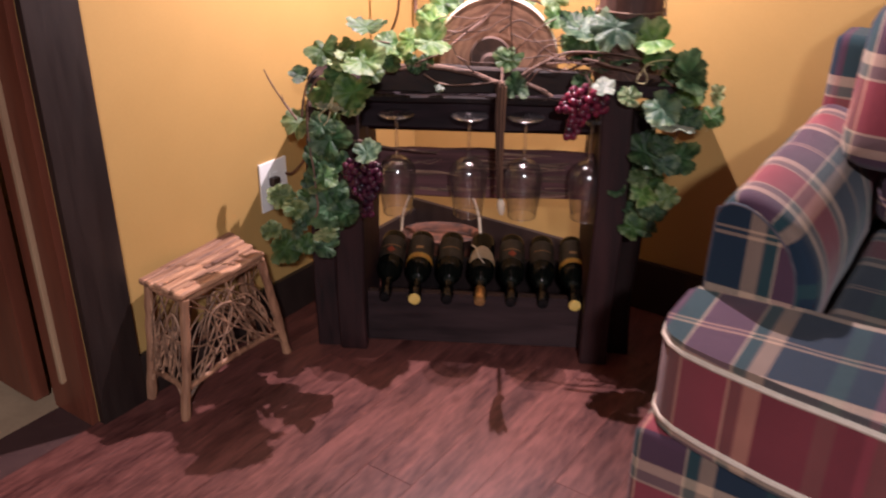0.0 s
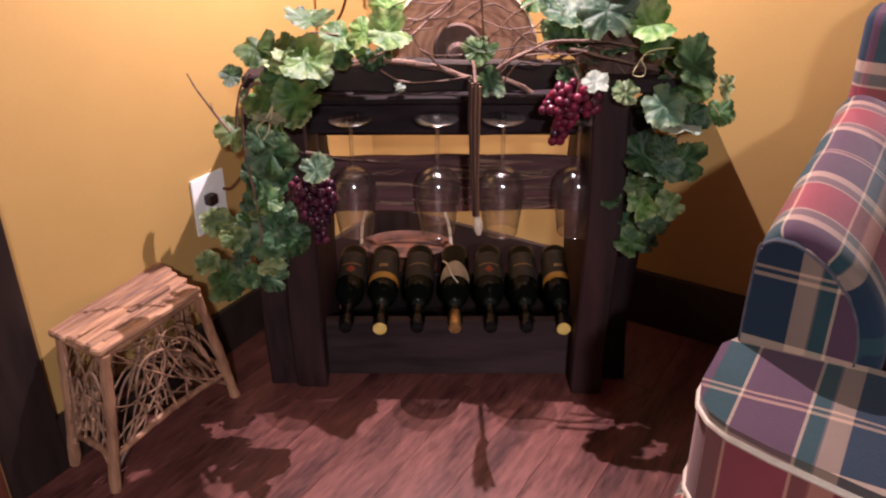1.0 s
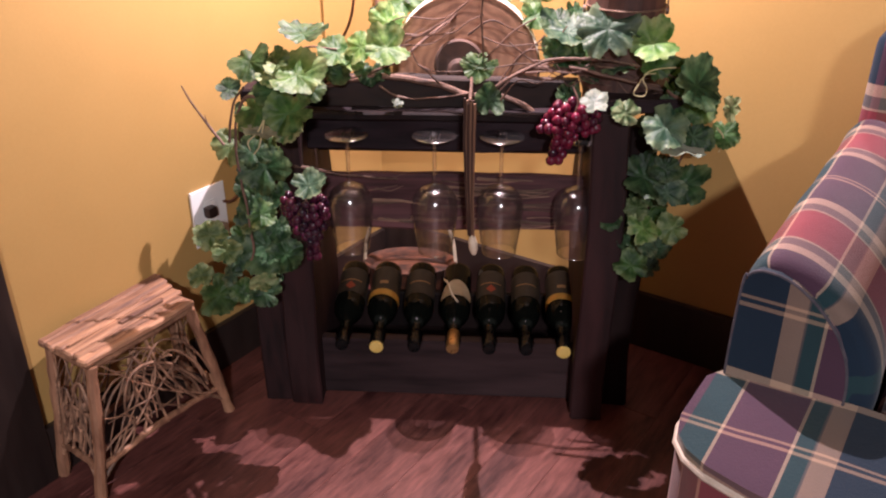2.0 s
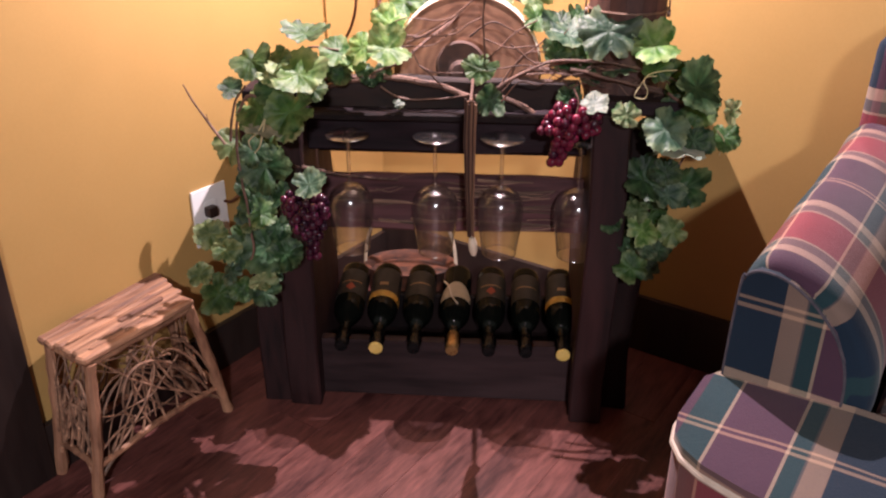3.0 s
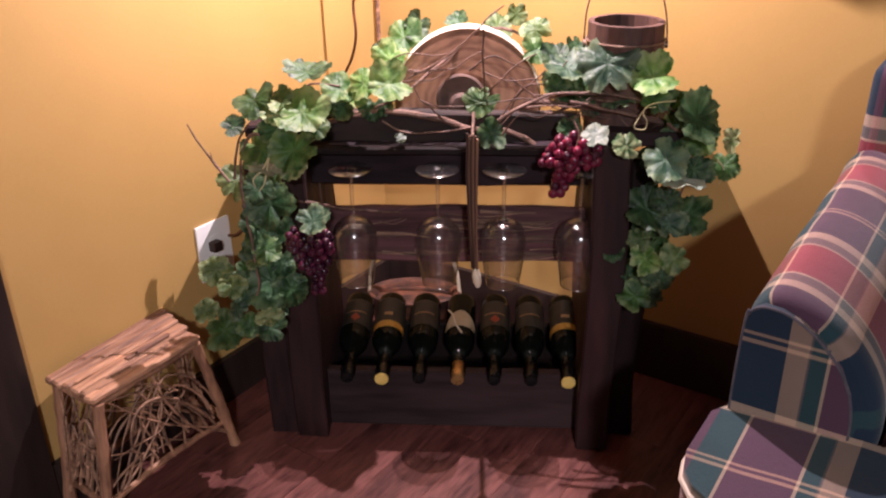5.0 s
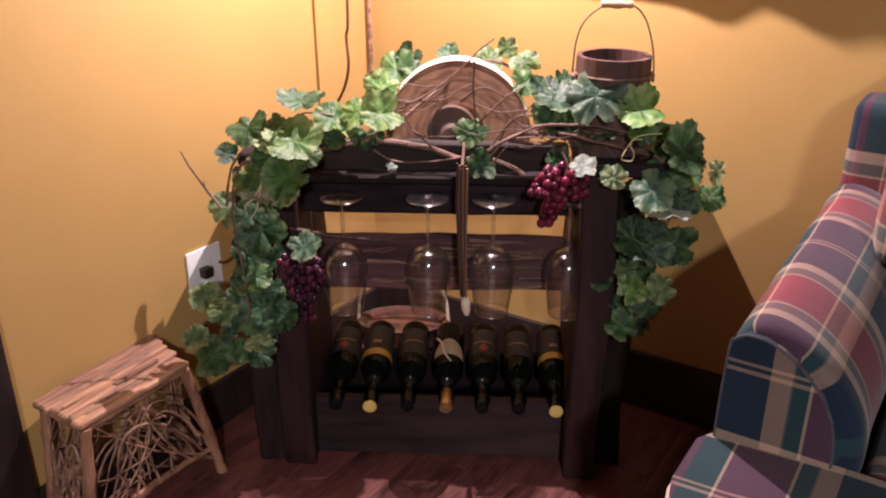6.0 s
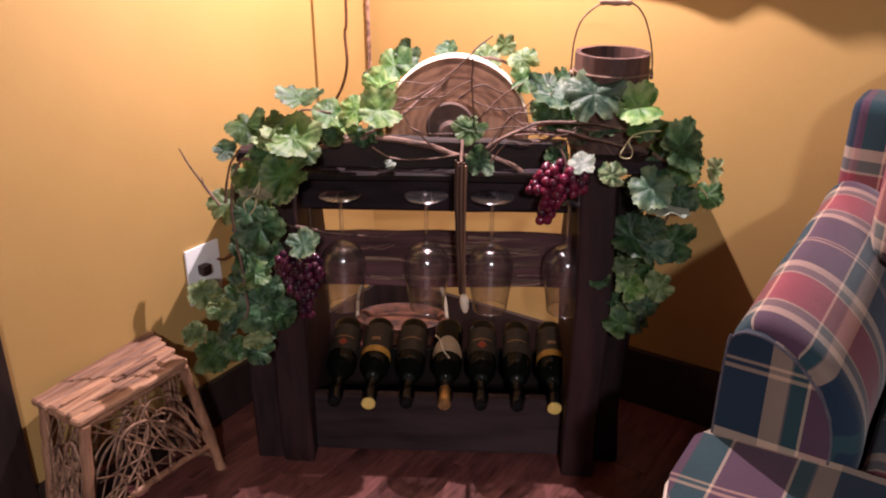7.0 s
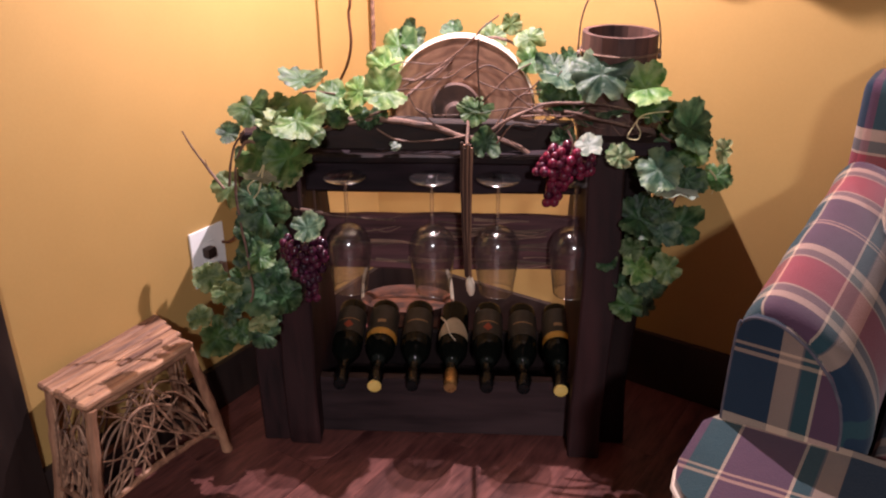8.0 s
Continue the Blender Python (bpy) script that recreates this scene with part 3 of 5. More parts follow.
part("hanger_rail", bm, BARN, rack)
bm = rough_board((RX0 - 0.02, 1.818, 0.690), (RX1 - 0.020, 1.846, 0.776), 0.007, (22, 1, 4), 12.4, (14, 10, 20))
part("bark_slab", bm, DARKBARK, rack, "rough dark bark-edged slab along the top")
for x in GLASSES_X:
    for side in (-1, 1):
        bm = tube(bmesh.new(), [(x + side * 0.009, 1.792, GLASS_Z - 0.0075), (x + side * 0.009, 1.75, GLASS_Z - 0.0075), (x + side * 0.009, 1.726, GLASS_Z - 0.0075)], 0.0016, 0.0014, 6, 2)
        part("glass_peg", bm, BARN, rack)
bm = rough_board((RX0 - 0.01, 1.792, 0.435), (RX1 + 0.01, 1.815, 0.568), 0.006, (14, 1, 5), 5.2, (8, 8, 20))
part("middle_board", bm, SPLITBOARD, rack, "split grey-brown board with ragged edges")
# thin strips peeling off the middle board
strip_turn = random.Random(77)
for i in range(48):
    x0 = strip_turn.uniform(RX0 + 0.02, RX1 - 0.12)
    z0 = strip_turn.uniform(0.441, 0.562)
    w = strip_turn.uniform(0.05, 0.20)
    x1 = min(x0 + w, RX1 - 0.01)
    lift = strip_turn.uniform(0.0, 0.006)
    r = strip_turn.choice((0.0014, 0.002, 0.003, 0.0042))
    bm = tube(bmesh.new(), [(x0, 1.790, z0), ((x0 + x1) / 2, 1.789 - lift, z0 + strip_turn.uniform(-0.005, 0.005)), (x1, 1.791 - lift * 0.5, z0 + strip_turn.uniform(-0.012, 0.012))],
              r, r * 0.4, 6, 5, 0.0015)
    part("splinter", bm, SPLINT, rack)
bm = rough_board((RX1 - 0.012, 1.690, 0.744), (RX1 + 0.173, 2.000, 0.772), 0.002, (6, 5, 1), 5.9)
part("bucket_ledge", bm, BARNX, rack)
# two boards added behind the leaves; their edges throw the shadows on the walls
bm = rough_board((RX0 - 0.144, 1.795, 0.724), (RX0 + 0.012, 2.000, 0.752), 0.002, (6, 5, 1), 7.3)
part("side_ledge", bm, BARNX, rack)
bm = rough_board((RX1 + 0.160, 1.862, 0.740), (RX1 + 0.236, 1.995, 0.768), 0.002, (4, 4, 1), 8.6)
part("side_ledge", bm, BARNX, rack)
for i, (y0, y1) in enumerate(((1.852, 1.901), (1.904, 1.953), (1.956, 2.005))):
    bm = rough_board((RX0, y0, 0.598), (RX1, y1, 0.616), 0.002, (10, 2, 1), 3.2 + i)
    part("top_plank", bm, BARNX, rack)
bm = rough_board((RX0, 2.0, 0.03), (RX1, 2.02, 0.150), 0.003, (10, 1, 2), 6.2)
part("back_rail", bm, BARN, rack)
bm = rough_board((RX0, 1.80, 0.03), (RX1, 2.00, 0.05), 0.003, (8, 4, 1), 8.2)
part("bottom_shelf", bm, BARN, rack)

BOTTLES_X = [-0.083, 0.0, 0.089, 0.180, 0.266, 0.353, 0.440]
outline = [(RX0, 0.004), (RX1, 0.004), (RX1, 0.158)]
for x in reversed(BOTTLES_X):
    for j in range(9):
        a = math.pi * j / 8
        outline.append((min(RX1 - 0.002, x + 0.019 * math.cos(a)), 0.158 - 0.026 * math.sin(a)))
outline.append((RX0, 0.158))
bm = prism(bmesh.new(), outline, 1.762, 1.785)
part("front_board", bm, GREYBOARD, rack, "grey-brown front board with notches for bottle necks", smooth=0)

# split canes tied upright before the middle of the shelf
for i in range(6):
    dx = (i - 2.5) * 0.0038
    dy = 0.003 * math.sin(i * 2.1)
    bm = tube(bmesh.new(), [(0.218 + dx, 1.620 + dy, 0.794 - 0.005 * (i % 3)), (0.217 + dx, 1.619 + dy, 0.714), (0.219 + dx * 0.8, 1.618 + dy, 0.616), (0.223 + dx * 0.55, 1.620 + dy, 0.507)], 0.0027, 0.0020, 6, 5, 0.0012)
    part("cane", bm, CANE if i % 2 else CANEDARK, rack, "split pale cane" if i % 2 else "dark split cane")
bm = lathe(bmesh.new(), [(0, 0), (0.005, 0.003), (0.0090, 0.014), (0.0095, 0.030), (0.006, 0.044), (0, 0.047)], 12, pose(0.230, 1.620, 0.462, 0, -6, 0))
part("cane_tip", bm, HOOP, rack, "pale bound end of the cane")

part("cane_tie", tube(bmesh.new(), [(0.222, 1.835, 0.758), (0.216, 1.79, 0.786), (0.218, 1.70, 0.797), (0.218, 1.612, 0.790)], 0.0036, 0.0030, 7, 5, 0.002), VINEDARK, rack, "dark twig that carries the canes")

# ---- hanging wine glasses ----
GLASS_FOOT = [(0, 0.0), (0.043, 0.0), (0.046, 0.0018), (0.043, 0.0038), (0.014, 0.0066), (0.0065, 0.011), (0, 0.011)]
GLASS_STEM = [(0.0064, 0.0112), (0.0046, 0.03), (0.0045, 0.094), (0.0050, 0.110), (0.009, 0.1138)]
GLASS_OUTER = [(0.006, 0.1115), (0.015, 0.1130), (0.028, 0.1180), (0.0385, 0.1270), (0.0455, 0.1390), (0.0490, 0.1530), (0.0497, 0.1690), (0.0482, 0.1880), (0.0450, 0.2120), (0.0412, 0.2380), (0.0375, 0.2640)]
GLASS_BOWL = [(0, 0.1115)] + GLASS_OUTER + [(0.0370, 0.2656), (0.0361, 0.2640)] + [(r - 0.0014 if z > 0.114 else r * 0.7, z + (0.0016 if z < 0.13 else 0.0)) for r, z in reversed(GLASS_OUTER[1:-1])] + [(0, 0.1156)]
GLASS_RIM = [(0.0378, 0.2644), (0.0372, 0.2664), (0.0361, 0.2664), (0.0353, 0.2648), (0.0363, 0.2634)]


def wine_glass(x, turn):
    m = pose(x, GLASS_Y, GLASS_Z, 180, 0, turn)
    g = thing("wine_glass", "clear stemmed wine glass hanging upside down by its foot", "wine glass", m, "glasses hanging in the rack")
    part("foot", lathe(bmesh.new(), GLASS_FOOT, 40), THICK_GLASS, g, local=True, smooth=60)
    part("stem", lathe(bmesh.new(), GLASS_STEM, 16), THICK_GLASS, g, local=True, smooth=60)
    bowl = part("bowl", lathe(bmesh.new(), GLASS_BOWL, 40), GLASS, g, local=True, smooth=60)
    part("rim", lathe(bmesh.new(), GLASS_RIM, 40, closed=True), THICK_GLASS, bowl, local=True, smooth=60)
    return g


for i, x in enumerate(GLASSES_X):
    wine_glass(x, 20 * i)

# ---- bottles ----
BOTTLE_TILT = 8.0


def wine_bottle(x, foil, band, marks, label, size=1.0):
    """Axis along local +z from the mouth; lies with the neck towards the room."""
    m = pose(x, 1.742, 0.150, -(90 - BOTTLE_TILT), 0, (0.165 - x) * 4)
    b = thing("wine_bottle", label, "wine bottle", m, "bottles lying in the rack")
    r = 0.0375 * size
    body = [(0, 0.0), (0.0135, 0.0), (0.0145, 0.003), (0.0145, 0.022), (0.0135, 0.026), (0.014, 0.076), (0.018, 0.090), (0.028, 0.108), (r * 0.95, 0.126), (r, 0.142),
            (r, 0.285), (r * 0.97, 0.295), (r * 0.85, 0.300), (r * 0.5, 0.296), (0, 0.285)]
    glass = part("bottle_glass", lathe(bmesh.new(), body, 28), BOTTLE, b, local=True, smooth=60)
    cap = [(0, -0.0012), (0.0142, -0.0012), (0.0156, 0.002), (0.0156, 0.023), (0.0147, 0.027), (0.0150, 0.056), (0.0143, 0.0565)]
    neck = part("foil_cap", lathe(bmesh.new(), cap, 20), FOIL_DARK if foil is FOIL_YELLOW else foil, b, local=True, smooth=60)
    if foil is FOIL_YELLOW:
        part("cap_disc", lathe(bmesh.new(), [(0, -0.004), (0.0155, -0.004), (0.0168, -0.002), (0.0166, 0.002), (0, 0.002)], 24), foil, neck, "yellow cap end", local=True)

    def wrap(name, z0, z1, material, a0=-100, a1=100, lift=0.0008, shape=None, text=""):
        bm = bmesh.new()
        rows = []
        for i in range(25):
            a = radians(-90 + a0 + (a1 - a0) * i / 24)
            z1i = z1 if shape is None else z0 + (z1 - z0) * shape(i / 24)
            rows.append((bm.verts.new(((r + lift) * math.cos(a), (r + lift) * math.sin(a), z0)), bm.verts.new(((r + lift) * math.cos(a), (r + lift) * math.sin(a), z1i))))
        for (p, q), (s, t) in zip(rows, rows[1:]):
            bm.faces.new((p, s, t, q))
        bmesh.ops.solidify(bm, geom=bm.faces[:], thickness=0.0005)
        return part(name, bm, material, b, text, local=True)

    if band == "yellow":
        wrap("label", 0.176, 0.270, LABEL_DARK)
        wrap("gold_band", 0.152, 0.176, LABEL_YELLOW, -105, 105, 0.0012, text="gold band")
        wrap("label_mark", 0.197, 0.209, LABEL_TAN, -16, 16, 0.0018)
    elif band == "cream":
        wrap("label", 0.158, 0.220, LABEL_CREAM, -72, 72, 0.0012, lambda t: 0.35 + 0.65 * math.sin(math.pi * t), "cream half-round label")
    else:
        wrap("label", 0.163, 0.262, LABEL_DARK)
        wrap("label_bar", 0.208, 0.212, LABEL_TAN, -42, 42, 0.0016)
    if marks == "red":
        wrap("label_mark", 0.186, 0.203, LABEL_RED, -17, 19, 0.0018, lambda t: 0.05 + 0.95 * (1 - abs(2 * t - 1)))
        wrap("label_mark", 0.186, 0.171, LABEL_RED, -17, 19, 0.0018, lambda t: 0.05 + 0.95 * (1 - abs(2 * t - 1)))
    return b


DARKTEXT = "dark glass wine bottle lying neck-forward in the rack"
wine_bottle(BOTTLES_X[0], FOIL_DARK, "dark", "red", "dark wine bottle with a red label mark")
wine_bottle(BOTTLES_X[1], FOIL_YELLOW, "yellow", "", "dark wine bottle with gold band and yellow cap")
wine_bottle(BOTTLES_X[2], FOIL_DARK, "dark", "", DARKTEXT)
wine_bottle(BOTTLES_X[3], FOIL_GOLD, "cream", "", "dark wine bottle with cream label and bronze foil")
wine_bottle(BOTTLES_X[4], FOIL_DARK, "dark", "red", "dark wine bottle with a red label mark")
wine_bottle(BOTTLES_X[5], FOIL_DARK, "dark", "", DARKTEXT, 0.96)
wine_bottle(BOTTLES_X[6], FOIL_YELLOW, "yellow", "", "dark wine bottle with gold band and yellow cap")

# loose reed lying over the bottles
bm = tube(bmesh.new(), [(0.150, 1.93, 0.232), (0.163, 1.90, 0.236), (0.172, 1.87, 0.226), (0.188, 1.85, 0.215)], 0.0022, 0.0014, 6, 6)
solid("loose_reed", bm, HOOP, "thin pale reed lying across a bottle", "reed")

# ---- basket behind the rack, its pale hoop handle showing ----
basket = thing("basket", "small red-brown wicker basket with pale hoop handle", "basket", pose(0.045, 2.16, 0))
bm = lathe(bmesh.new(), [(0, 0.0), (0.095, 0.0), (0.105, 0.01), (0.124, 0.172), (0.128, 0.178), (0.122, 0.181), (0.112, 0.173), (0.105, 0.158), (0, 0.166)], 28, pose(0.045, 2.13, 0) @ Matrix.Diagonal((1, 0.62, 1, 1)))
part("basket_body", bm, WICKER, basket)
bm = tube(bmesh.new(), [(0.045 + 0.125 * math.cos(math.pi * i / 10), 2.13, 0.172 + 0.200 * math.sin(math.pi * i / 10)) for i in range(11)], 0.0055, 0.0055, 8, 4, 0.001, flat=0.7)
part("handle", bm, HOOP, basket, "pale bent-reed handle")

# ---- turned wooden wheel standing on the rack ----
m = pose(0.199, 1.905, 0.778, 90 - 5, 0, 0)
wheel = thing("round_wood_plaque", "turned round wood plaque with ringed brown face and pale rim", "wood plaque", m)
R = 0.160
face = [(0.034, 0.008), (0.056, 0.010)]
for i in range(9):
    r = 0.060 + i * 0.0106
    face += [(r, 0.01272), (r + 0.003, 0.0128), (r + 0.007, 0.0128), (r + 0.0085, 0.01276)]
face += [(R - 0.003, 0.014), (R - 0.001, 0.012), (R - 0.002, -0.03), (0.03, -0.03), (0.03, 0.0)]
part("wheel_face", lathe(bmesh.new(), face, 64, closed=True), DISC, wheel, local=True)
part("rim", lathe(bmesh.new(), [(R - 0.002, 0.0135), (R + 0.0025, 0.010), (R + 0.003, -0.031), (R - 0.002, -0.0315)], 64, closed=True), RIM, wheel, "pale worn rim", local=True)
boss = part("boss", lathe(bmesh.new(), [(0, 0.010), (0.046, 0.010), (0.053, 0.014), (0.055, 0.020), (0.050, 0.024), (0.028, 0.022), (0, 0.022)], 40, pose(-0.012, 0.008, 0)), BOSS, wheel, "dark turned boss", local=True)
part("hub", lathe(bmesh.new(), [(0.026, 0.021), (0.026, 0.034), (0.020, 0.042), (0, 0.044)], 28, pose(-0.012, -0.004, 0)), BOSS, boss, local=True)

# ---- wooden bucket with bail handle ----
bucket = thing("wooden_bucket", "small dark stave bucket with wire bail handle", "bucket", pose(0.5215, 1.815, 0.772, 0, 0, -4))
BH, BR0, BR1 = 0.196, 0.0785, 0.076
for i in range(15):
    bm = bmesh.new()
    a0, a1 = 2 * math.pi * (i + 0.004) / 15, 2 * math.pi * (i + 0.996) / 15
    top = BH + random.uniform(-0.0006, 0.0006)
    cols = []
    for a in (a0, (a0 + a1) / 2, a1):
        ca, sa = math.cos(a), math.sin(a)
        cols.append([bm.verts.new(v) for v in ((BR0 * ca, BR0 * sa, 0), (BR1 * ca, BR1 * sa, top), ((BR1 - 0.011) * ca, (BR1 - 0.011) * sa, top), ((BR0 - 0.011) * ca, (BR0 - 0.011) * sa, 0))])
    for p, q in zip(cols, cols[1:]):
        for j in range(4):
            bm.faces.new((p[j], q[j], q[(j + 1) % 4], p[(j + 1) % 4]))
    bm.faces.new(cols[0])
    bm.faces.new(cols[-1][::-1])
    part("stave", bm, STAVE, bucket, local=True)
part("bottom", lathe(bmesh.new(), [(0, 0.012), (0.070, 0.012), (0.070, 0.022), (0, 0.022)], 24), STAVE, bucket, local=True)
for z in (0.05, 0.160):
    r = BR0 + (BR1 - BR0) * z / BH + 0.002
    bm = tube(bmesh.new(), [(r * math.cos(2 * math.pi * j / 40), r * math.sin(2 * math.pi * j / 40), z) for j in range(40)], 0.0022, 0.0022, 6, 1, closed=True)
    part("wire_hoop", bm, WIRE, bucket, local=True)
bail = [(-0.083, 0, 0.150), (-0.082, 0, 0.183), (-0.079, 0, 0.221), (-0.066, 0, 0.260), (-0.034, 0, 0.289), (0.000, 0, 0.296), (0.034, 0, 0.291), (0.057, 0, 0.266), (0.073, 0, 0.221), (0.080, 0, 0.183), (0.082, 0, 0.150)]
handle = part("bail_handle", tube(bmesh.new(), bail, 0.0018, 0.0018, 6, 6), WIRE, bucket, local=True)
part("grip", lathe(bmesh.new(), [(0, -0.032), (0.006, -0.032), (0.0085, -0.025), (0.0065, -0.018), (0.0092, 0), (0.0065, 0.018), (0.0085, 0.025), (0.006, 0.032), (0, 0.032)], 14, pose(-0.002, 0, 0.2955, 0, 90, 0)), GRIP, handle, "turned pale wooden grip", local=True)
for s in (-1, 1):
    part("ear", lathe(bmesh.new(), [(0, -0.003), (0.008, -0.003), (0.008, 0.003), (0, 0.003)], 12, pose(s * 0.081, 0, 0.150, 0, 90, 0)), WIRE, bucket, local=True)

# ---- garland of cloth leaves and vine stems ----
garland = thing("leaf_garland", "artificial grapevine garland of green cloth leaves draped over the rack", "garland", pose(0.165, 1.72, 0.735))


def vine(points, r0, r1=None, wander=0.004, material=None, name="vine_stem"):
    return part(name, tube(bmesh.new(), points, r0, r1, 8, 6, wander, 0.35), material or VINE, garland)


vine([(-0.159, 1.800, 0.687), (-0.12, 1.806, 0.742), (-0.06, 1.806, 0.769), (0.024, 1.806, 0.783), (0.119, 1.806, 0.773), (0.213, 1.806, 0.746), (0.271, 1.806, 0.745), (0.325, 1.800, 0.726), (0.373, 1.796, 0.693)], 0.0074, 0.0054, 0.003)
vine([(0.260, 1.775, 0.767), (0.306, 1.775, 0.796), (0.354, 1.775, 0.816), (0.410, 1.748, 0.837), (0.472, 1.748, 0.839), (0.534, 1.748, 0.827), (0.610, 1.748, 0.807)], 0.0045, 0.003)
vine([(0.313, 1.775, 0.793), (0.379, 1.775, 0.789), (0.426, 1.748, 0.816), (0.485, 1.748, 0.804), (0.556, 1.748, 0.793), (0.626, 1.748, 0.778)], 0.0038, 0.003, 0.005, VINEDARK)
vine([(0.333, 1.775, 0.815), (0.439, 1.748, 0.811), (0.533, 1.748, 0.790), (0.635, 1.748, 0.768)], 0.0055, 0.0045, 0.005, VINEDARK)
vine([(0.079, 1.796, 0.856), (0.122, 1.796, 0.878), (0.164, 1.796, 0.902), (0.194, 1.796, 0.927), (0.230, 1.796, 0.959), (0.245, 1.796, 0.980), (0.275, 1.796, 1.002)], 0.0026, 0.0014, 0.003)
vine([(0.237, 1.796, 0.956), (0.235, 1.796, 0.902), (0.239, 1.796, 0.840), (0.242, 1.796, 0.779)], 0.0022, 0.0018, 0.002)
vine([(0.093, 1.796, 0.869), (0.147, 1.796, 0.872), (0.182, 1.796, 0.878), (0.208, 1.796, 0.900), (0.238, 1.796, 0.914)], 0.002, 0.0014, 0.003)
vine([(0.244, 1.796, 0.824), (0.288, 1.796, 0.868), (0.316, 1.796, 0.891), (0.344, 1.796, 0.907)], 0.002, 0.0014, 0.003)
vine([(0.290, 1.796, 0.784), (0.306, 1.796, 0.819), (0.341, 1.796, 0.852), (0.362, 1.796, 0.873)], 0.002, 0.0014, 0.003)
vine([(0.271, 1.796, 0.772), (0.323, 1.796, 0.840), (0.375, 1.796, 0.848), (0.405, 1.796, 0.892)], 0.0018, 0.0012, 0.004)
vine([(0.154, 1.796, 0.768), (0.128, 1.796, 0.793), (0.105, 1.796, 0.810), (0.091, 1.796, 0.843)], 0.0022, 0.0014, 0.003)
vine([(0.024, 1.800, 0.763), (0.07, 1.798, 0.738), (0.142, 1.798, 0.740), (0.213, 1.800, 0.750)], 0.0026, 0.002, 0.003)
vine([(0.105, 1.796, 0.810), (0.143, 1.796, 0.797), (0.196, 1.796, 0.798)], 0.002, 0.0014, 0.003)
vine([(-0.340, 1.640, 0.805), (-0.319, 1.640, 0.761), (-0.299, 1.640, 0.731), (-0.267, 1.630, 0.688)], 0.0016, 0.003, 0.002)
vine([(-0.299, 1.640, 0.731), (-0.301, 1.640, 0.746)], 0.0014, 0.001, 0.0)
vine([(-0.253, 1.620, 0.698), (-0.245, 1.620, 0.740), (-0.234, 1.620, 0.781), (-0.211, 1.620, 0.810)], 0.0028, 0.002, 0.002)
vine([(-0.240, 1.70, 0.64), (-0.153, 1.71, 0.617), (-0.093, 1.72, 0.601), (-0.045, 1.73, 0.589), (0.06, 1.76, 0.570)], 0.0042, 0.0026, 0.003, VINEDARK)
vine([(0.616, 1.748, 0.758), (0.563, 1.748, 0.763), (0.507, 1.748, 0.761)], 0.003, 0.0025, 0.003)
vine([(-0.135, 1.610, 0.773), (-0.210, 1.610, 0.792), (-0.238, 1.610, 0.698), (-0.229, 1.600, 0.595), (-0.219, 1.590, 0.492), (-0.238, 1.590, 0.436)], 0.0035, 0.002, 0.004)
vine([(0.60, 1.70, 0.79), (0.66, 1.70, 0.74), (0.64, 1.71, 0.64), (0.59, 1.71, 0.55), (0.57, 1.70, 0.46)], 0.0035, 0.002, 0.004)
vine([(-0.171, 1.796, 0.806), (-0.126, 1.796, 0.842), (-0.062, 1.796, 0.840)], 0.0025, 0.002, 0.002)
vine([(-0.176, 1.796, 0.770), (0.018, 1.796, 0.795), (0.120, 1.860, 0.850), (0.250, 1.940, 0.930), (0.400, 1.880, 0.880), (0.553, 1.796, 0.826)], 0.0035, 0.003, 0.005)
# tangle of fine twigs lying over the rack top
tangle = random.Random(5)
for cx, cz, dx, dz, count in ((0.455, 0.800, 0.13, 0.030, 14), (0.31, 0.835, 0.06, 0.05, 4), (0.12, 0.86, 0.06, 0.06, 4)):
    for _ in range(count):
        x, z, w = cx + tangle.uniform(-dx, dx), cz + tangle.uniform(-dz, dz), tangle.uniform(0.04, 0.11)
        a = tangle.uniform(-0.5, 0.6)
        bow = tangle.uniform(-0.03, 0.03)
        y = tangle.uniform(1.790, 1.812) if cx < 0.4 else tangle.uniform(1.738, 1.752)
        vine([(x - w * math.cos(a), y, z - w * math.sin(a)), (x - w * 0.3, y - 0.006, z + bow), (x + w * 0.4, y - 0.004, z + bow * 0.6), (x + w * math.cos(a), y + 0.01, z + w * math.sin(a))],
             tangle.uniform(0.0012, 0.0024), 0.0009, 0.004, VINEDARK if tangle.random() < 0.6 else None, "thin_twig")
# pale tendrils
TENDRIL = surface("pale_tendril", (0.42, 0.36, 0.18, 1), (0.55, 0.46, 0.27, 1), 40, 0.6, 0.1)
vine([(0.607, 1.69, 0.838), (0.581, 1.69, 0.836), (0.558, 1.69, 0.830), (0.548, 1.688, 0.815), (0.556, 1.685, 0.799), (0.551, 1.685, 0.783), (0.532, 1.688, 0.785), (0.540, 1.692, 0.803), (0.554, 1.694, 0.823), (0.573, 1.694, 0.826)], 0.0015, 0.0009, 0.002, TENDRIL, "tendril")
vine([(0.306, 1.725, 0.813), (0.346, 1.725, 0.832), (0.382, 1.725, 0.843), (0.453, 1.722, 0.844), (0.489, 1.722, 0.841), (0.529, 1.722, 0.834), (0.561, 1.725, 0.827)], 0.0030, 0.0022, 0.002)
vine([(0.408, 1.715, 0.829), (0.445, 1.715, 0.822), (0.476, 1.715, 0.814), (0.512, 1.715, 0.807), (0.544, 1.715, 0.800)], 0.0038, 0.0030, 0.002)
vine([(-0.162, 1.560, 0.765), (-0.176, 1.555, 0.742), (-0.195, 1.555, 0.723), (-0.192, 1.555, 0.707)], 0.0018, 0.0012, 0.001, TENDRIL, "tendril")
